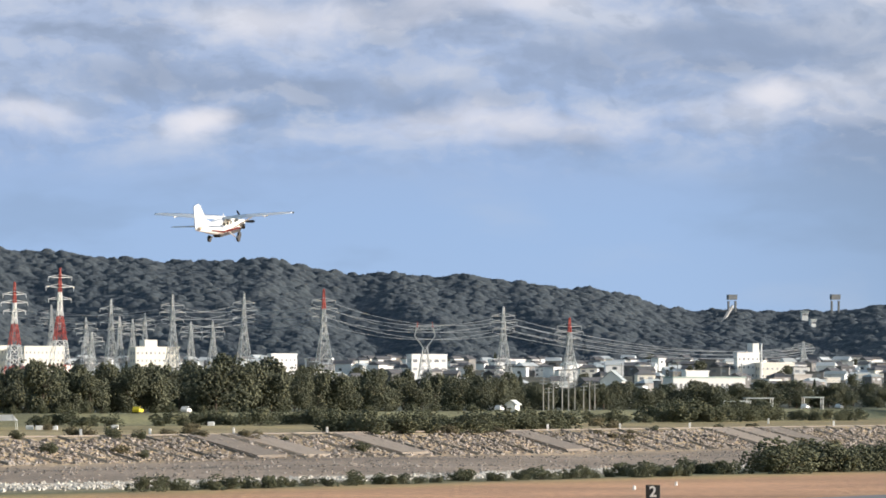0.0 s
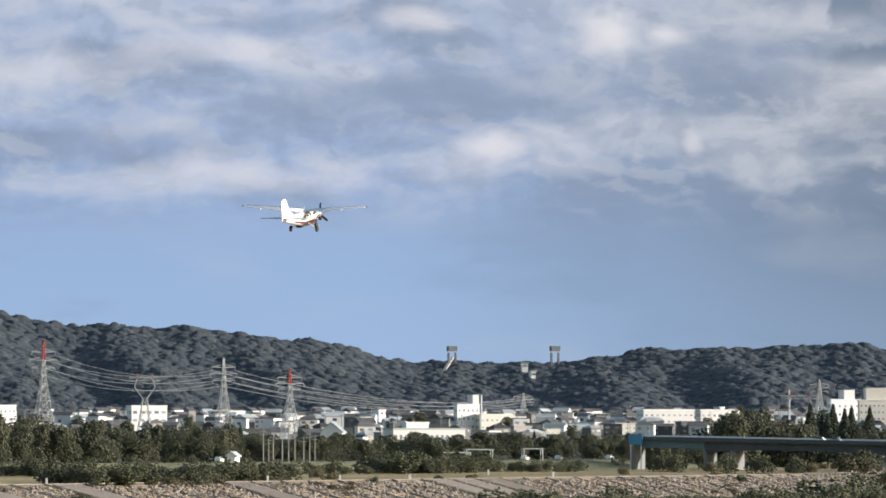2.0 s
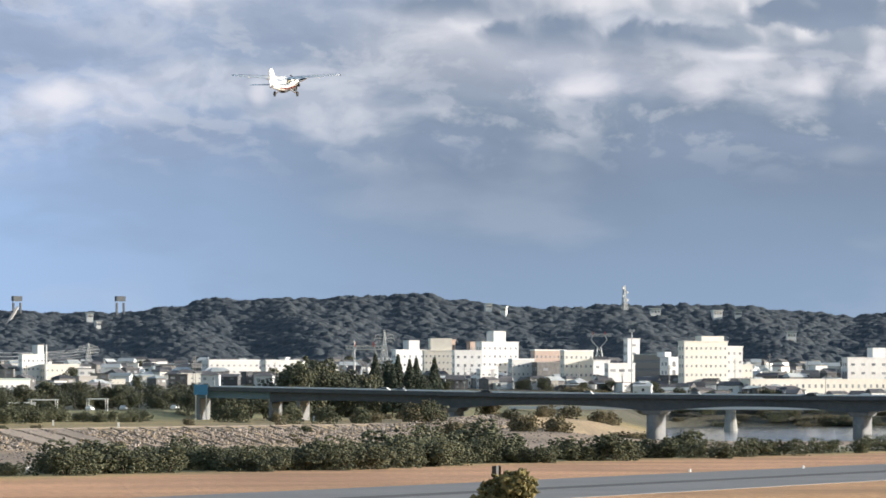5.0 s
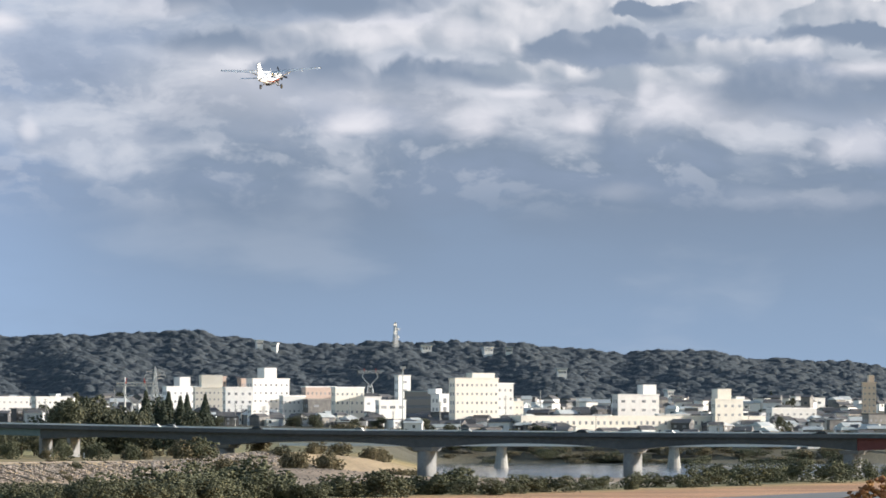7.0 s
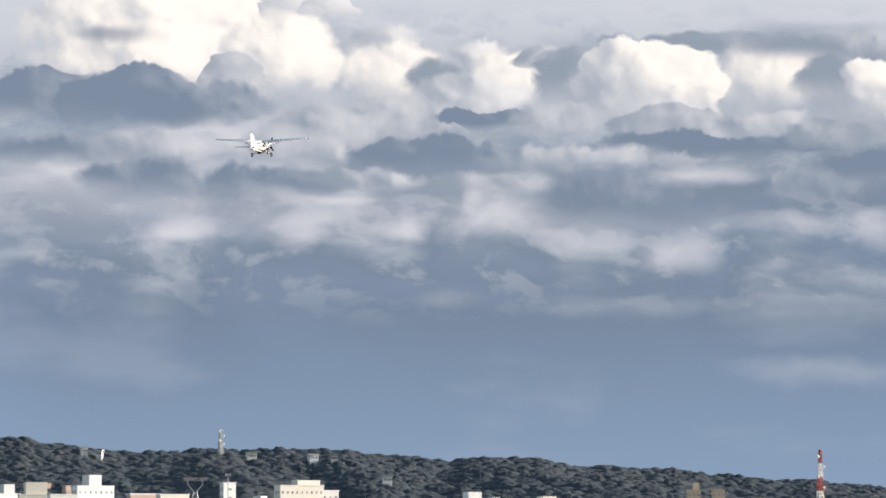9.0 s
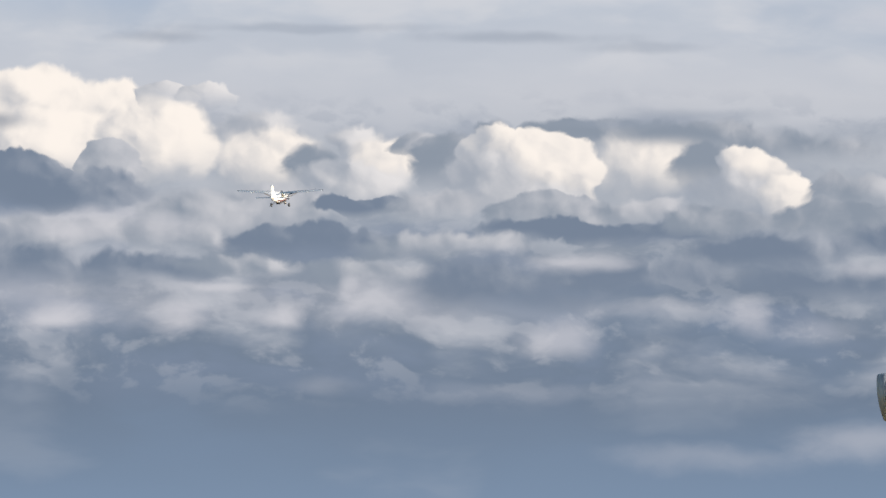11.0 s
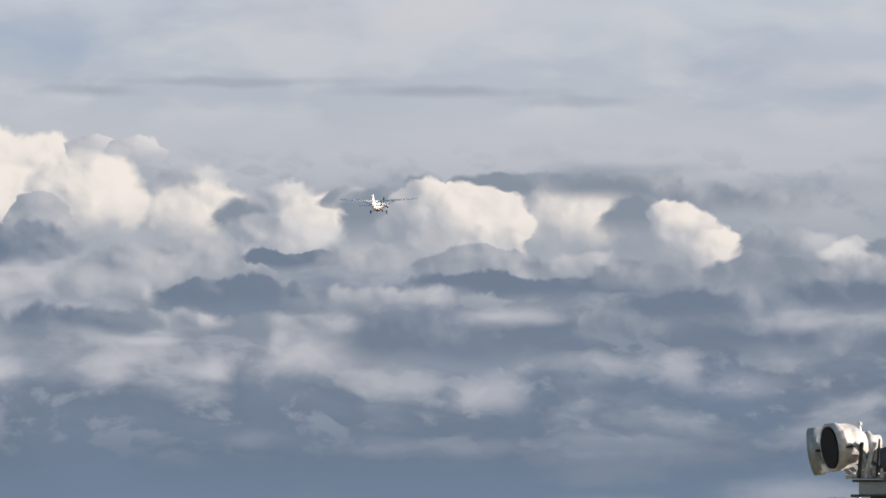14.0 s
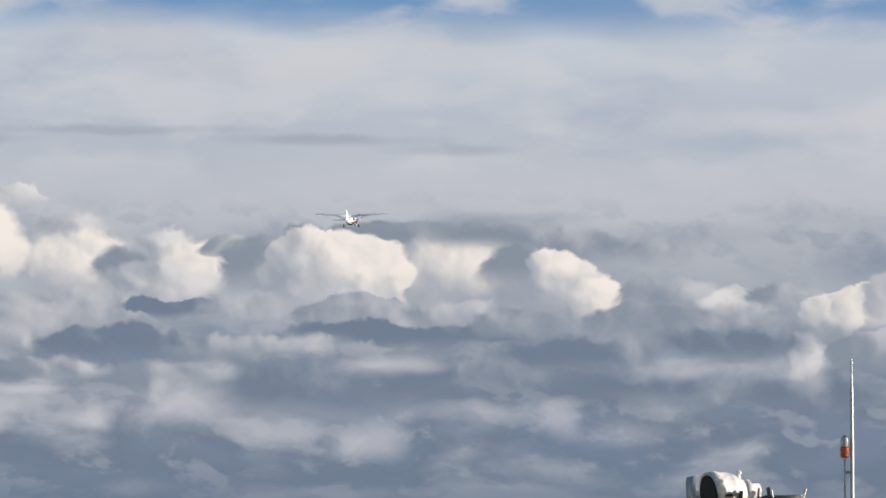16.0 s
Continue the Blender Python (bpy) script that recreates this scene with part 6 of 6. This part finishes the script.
M_LAMPGREY = varied("lamp_grey_metal", (0.30, 0.32, 0.34), (0.44, 0.46, 0.48), 3.0, 0.5, 0.4)
M_RIM, _, _, rim = material("dark_reflector_mouth", 0.9)
rim.inputs["Base Color"].default_value = (0.012, 0.012, 0.02, 1)
M_ORANGE = varied("orange_beacon_glass", (0.35, 0.06, 0.03), (0.5, 0.10, 0.06), 6, 0.3)


def disc_ring(x, r, n=28):
    return [(x, r * math.cos(2 * math.pi * i / n), r * math.sin(2 * math.pi * i / n)) for i in range(n)]


def build_floodlight(m, white, label, long=True):
    """A drum floodlight whose mouth faces minus x."""
    lamp = empty("floodlight", m, label, "floodlight", "floodlights on the gantry")
    bm = bmesh.new()
    loft(bm, [disc_ring(0.02, 0.27), disc_ring(0.0, 0.30), disc_ring(0.12, 0.30), disc_ring(0.125, 0.285), disc_ring(0.26, 0.275), disc_ring(0.36, 0.225), disc_ring(0.46, 0.15)])
    bmesh.ops.recalc_face_normals(bm, faces=bm.faces)
    part("housing", bm, white, lamp, "", True)
    # flat near-black disc in place of the open drum's shaded inside
    bm = bmesh.new()
    loft(bm, [disc_ring(-0.008, 0.262), disc_ring(0.012, 0.262)])
    bmesh.ops.recalc_face_normals(bm, faces=bm.faces)
    part("mouth", bm, M_RIM, lamp, "dark disc for the shaded hollow of the mouth")
    bm = bmesh.new()
    loft(bm, [disc_ring(0.46, 0.13, 14), disc_ring(0.48, 0.15, 14), disc_ring(0.54, 0.15, 14), disc_ring(0.58, 0.09, 14), disc_ring(0.68, 0.08, 14)])
    bmesh.ops.recalc_face_normals(bm, faces=bm.faces)
    part("lamp_socket", bm, M_LAMPWHITE, lamp, "", True)
    bm = bmesh.new()
    bar(bm, (0.20, -0.31, 0.02), (0.50, -0.33, -0.36), 0.035, 4)
    bar(bm, (0.20, 0.31, 0.02), (0.50, 0.33, -0.36), 0.035, 4)
    bar(bm, (0.48, -0.36, -0.36), (0.48, 0.36, -0.36), 0.04, 4)
    part("yoke", bm, M_LAMPGREY, lamp)
    bm = bmesh.new()
    box(bm, 0.10, 0.30, -0.302, -0.285, -0.03, 0.0)
    part("clip", bm, M_BLACK, lamp)
    bm = bmesh.new()
    bmesh.ops.create_uvsphere(bm, u_segments=10, v_segments=6, radius=0.035)
    bmesh.ops.translate(bm, verts=bm.verts, vec=(0.44, 0, 0.24))
    bar(bm, (0.44, 0, 0.12), (0.44, 0, 0.24), 0.014, 6)
    part("knob", bm, M_WHITE, lamp)
    return lamp


def build_gantry():
    r = 70.0
    c = at(3004, r, up_at(413, r))
    base = Matrix.Translation(c) @ Matrix.Rotation(-0.2995, 4, "Z")
    build_floodlight(base @ pose(0, 0, 0, 0, -8, 22), M_LAMPWHITE, "weathered white drum floodlight with dark mouth")
    build_floodlight(base @ pose(-0.22, 0.75, -0.02, 0, -8, -10), M_LAMPGREY, "grey drum floodlight behind a white one")
    build_floodlight(base @ pose(0.62, 0.9, -0.12, 0, -6, 150) @ Matrix.Scale(0.6, 4), M_LAMPWHITE, "small white floodlight turned away")
    build_floodlight(base @ pose(-0.02, 0.1, -0.92, 0, -8, 22), M_LAMPGREY, "grey drum floodlight on the lower rail")
    ga = empty("lamp_gantry", base, "grey steel beam carrying floodlights on a post", "gantry")
    for nm, b6, mat in (("top_flange", (0.28, 1.5, -0.2, 0.2, -0.42, -0.40), M_GIRDER), ("web", (0.36, 1.5, -0.14, 0.14, -0.58, -0.423), M_LAMPGREY),
                        ("bottom_flange", (0.26, 1.5, -0.2, 0.2, -0.605, -0.583), M_GIRDER), ("post", (0.5, 1.0, -0.12, 0.14, -14.0, -0.608), M_GREYSHADE)):
        bm = bmesh.new()
        box(bm, *b6)
        part(nm, bm, mat, ga)
    bm = bmesh.new()
    bar(bm, (0.9, -0.25, -1.6), (0.9, -0.25, -0.38), 0.015, 6)
    part("conduit", bm, M_STEEL, ga)
    for k in range(5):
        bm = bmesh.new()
        bmesh.ops.create_icosphere(bm, subdivisions=2, radius=0.05 + 0.012 * (k % 3))
        bmesh.ops.scale(bm, verts=bm.verts, vec=(1, 1, 1.6))
        bmesh.ops.translate(bm, verts=bm.verts, vec=(0.55 + 0.13 * k, -0.15 + 0.2 * (k % 2), -0.30))
        part("insulator", bm, M_LAMPWHITE, ga, "", True)
    bm = bmesh.new()
    loft(bm, [[(x, -0.15 + q * math.cos(6.283 * i / 14), zc + q * math.sin(6.283 * i / 14)) for i in range(14)] for x, zc, q in ((0.62, -0.16, 0.15), (0.70, -0.15, 0.16), (0.95, -0.08, 0.09), (1.12, -0.03, 0.05))])
    bmesh.ops.recalc_face_normals(bm, faces=bm.faces)
    cone = part("side_lamp", bm, M_GIRDER, ga, "dark conical lamp body", True)
    bm = bmesh.new()
    bmesh.ops.create_uvsphere(bm, u_segments=10, v_segments=6, radius=0.035)
    bmesh.ops.translate(bm, verts=bm.verts, vec=(1.14, -0.15, -0.02))
    part("lamp_tip", bm, M_WHITE, cone)
    jig = random.Random(5)
    for k in range(11):
        bm = bmesh.new()
        x = 0.36 + 0.07 * k
        bar(bm, (x, -0.3 + 0.05 * (k % 3), -0.38), (x + jig.uniform(-0.12, 0.14), -0.22, jig.uniform(-0.12, 0.12)), jig.uniform(0.012, 0.03), 5)
        part("bracket", bm, (M_BLACK, M_LAMPWHITE, M_LAMPGREY)[k % 3], ga)
    bm = bmesh.new()
    bar(bm, (0.2, -0.1, -0.36), (1.5, -0.1, -0.36), 0.03, 5)
    part("rail", bm, M_LAMPWHITE, ga)
    # aerial with an obstruction lamp
    base = Matrix.Translation(at(3257, r, up_at(412, r))) @ Matrix.Rotation(-0.3257, 4, "Z")
    ae = empty("aerial_mast", base, "slim grey aerial with an orange obstruction lamp", "aerial")
    for nm, z0, z1, w0, w1 in (("lower_pole", -14.4, 0.70, 0.026, 0.026), ("middle_pole", 0.70, 1.35, 0.022, 0.022), ("top_rod", 1.35, 1.70, 0.014, 0.012)):
        bm = bmesh.new()
        bar(bm, (0, 0, z0), (0, 0, z1), w0, 8, w1)
        part(nm, bm, M_STEEL, ae)
    bm = bmesh.new()
    bar(bm, (-0.09, 0, -6), (-0.09, 0, 0.48), 0.018, 6)
    lp = part("lamp_pole", bm, M_LAMPGREY, ae)
    for nm, prof, mat in (("lamp_base", ((0.48, 0.04), (0.50, 0.055), (0.60, 0.06), (0.62, 0.05)), M_ORANGE), ("lamp_dome", ((0.62, 0.05), (0.68, 0.055), (0.73, 0.045), (0.76, 0.015)), M_LAMPGREY)):
        bm = bmesh.new()
        loft(bm, [[(-0.09 + w * math.cos(6.283 * i / 14), w * math.sin(6.283 * i / 14), z) for i in range(14)] for z, w in prof])
        bmesh.ops.recalc_face_normals(bm, faces=bm.faces)
        part(nm, bm, mat, lp)
    bm = bmesh.new()
    bar(bm, (-0.1, 0, 0.3), (0.02, 0, 0.3), 0.02, 5)
    part("clamp", bm, M_LAMPGREY, ae)


build_gantry()


# ---- what moves ----
FIN = Vector((0, -7.08, 2.79))
# seconds, distance, heading, nose-up and right-bank degrees
ATTITUDE = np.array([(0.0, 584, 23.7, 8.9, 0.2), (3.0, 705, 24.4, 10.1, 1.9), (4.5, 764, 25.2, 10.1, 1.1), (7.0, 861, 24.6, 10.4, -0.6), (8.0, 901, 24.9, 10.4, -0.4),
                     (9.5, 961, 25.4, 10.8, 0.6), (13.0, 1105, 23.8, 11.3, 0.1), (14.5, 1169, 23.7, 11.5, 0.3), (16.0, 1234, 23.8, 11.9, 0.5)])
# seconds, bearing and elevation of the fin's top
FLIGHT = [(0.0, -436, 337), (0.5, -246, 366), (1.0, -81, 387), (1.5, 63, 411), (2.0, 212, 438),
          (2.5, 353, 464), (3.0, 493, 491), (3.5, 619, 517), (4.0, 730, 538), (4.5, 846, 561),
          (5.4, 1043, 597), (6.2, 1198, 628)]
FLIGHT += [(7.0, 1342, 656), (7.5, 1424, 673), (8.0, 1499, 691), (8.5, 1573, 708), (9.0, 1638, 722),
           (9.5, 1705, 739), (10.0, 1773, 755), (11.0, 1893, 784), (12.5, 2056, 826), (13.0, 2110, 836),
           (13.5, 2155, 852)]
FLIGHT += [(14.0, 2196, 864), (14.5, 2237, 881), (15.0, 2284, 895), (15.5, 2323, 910), (16.0, 2362, 923)]


def motions():
    rows = []
    for t, b, e in FLIGHT:
        rng, head, nose, bank = (float(np.interp(t, ATTITUDE[:, 0], ATTITUDE[:, k])) for k in (1, 2, 3, 4))
        turn = pose(0, 0, 0, nose, bank, -head)
        where = at(b, rng, up_at(e, rng)) - turn.to_3x3() @ FIN
        rows.append((t, Matrix.Translation(where) @ turn))
    walk(aircraft, rows)
    walk(propeller, [(k / 10, pose(0, 3.5, -0.32, 0, 74 * k, 0)) for k in range(161)])


motions()
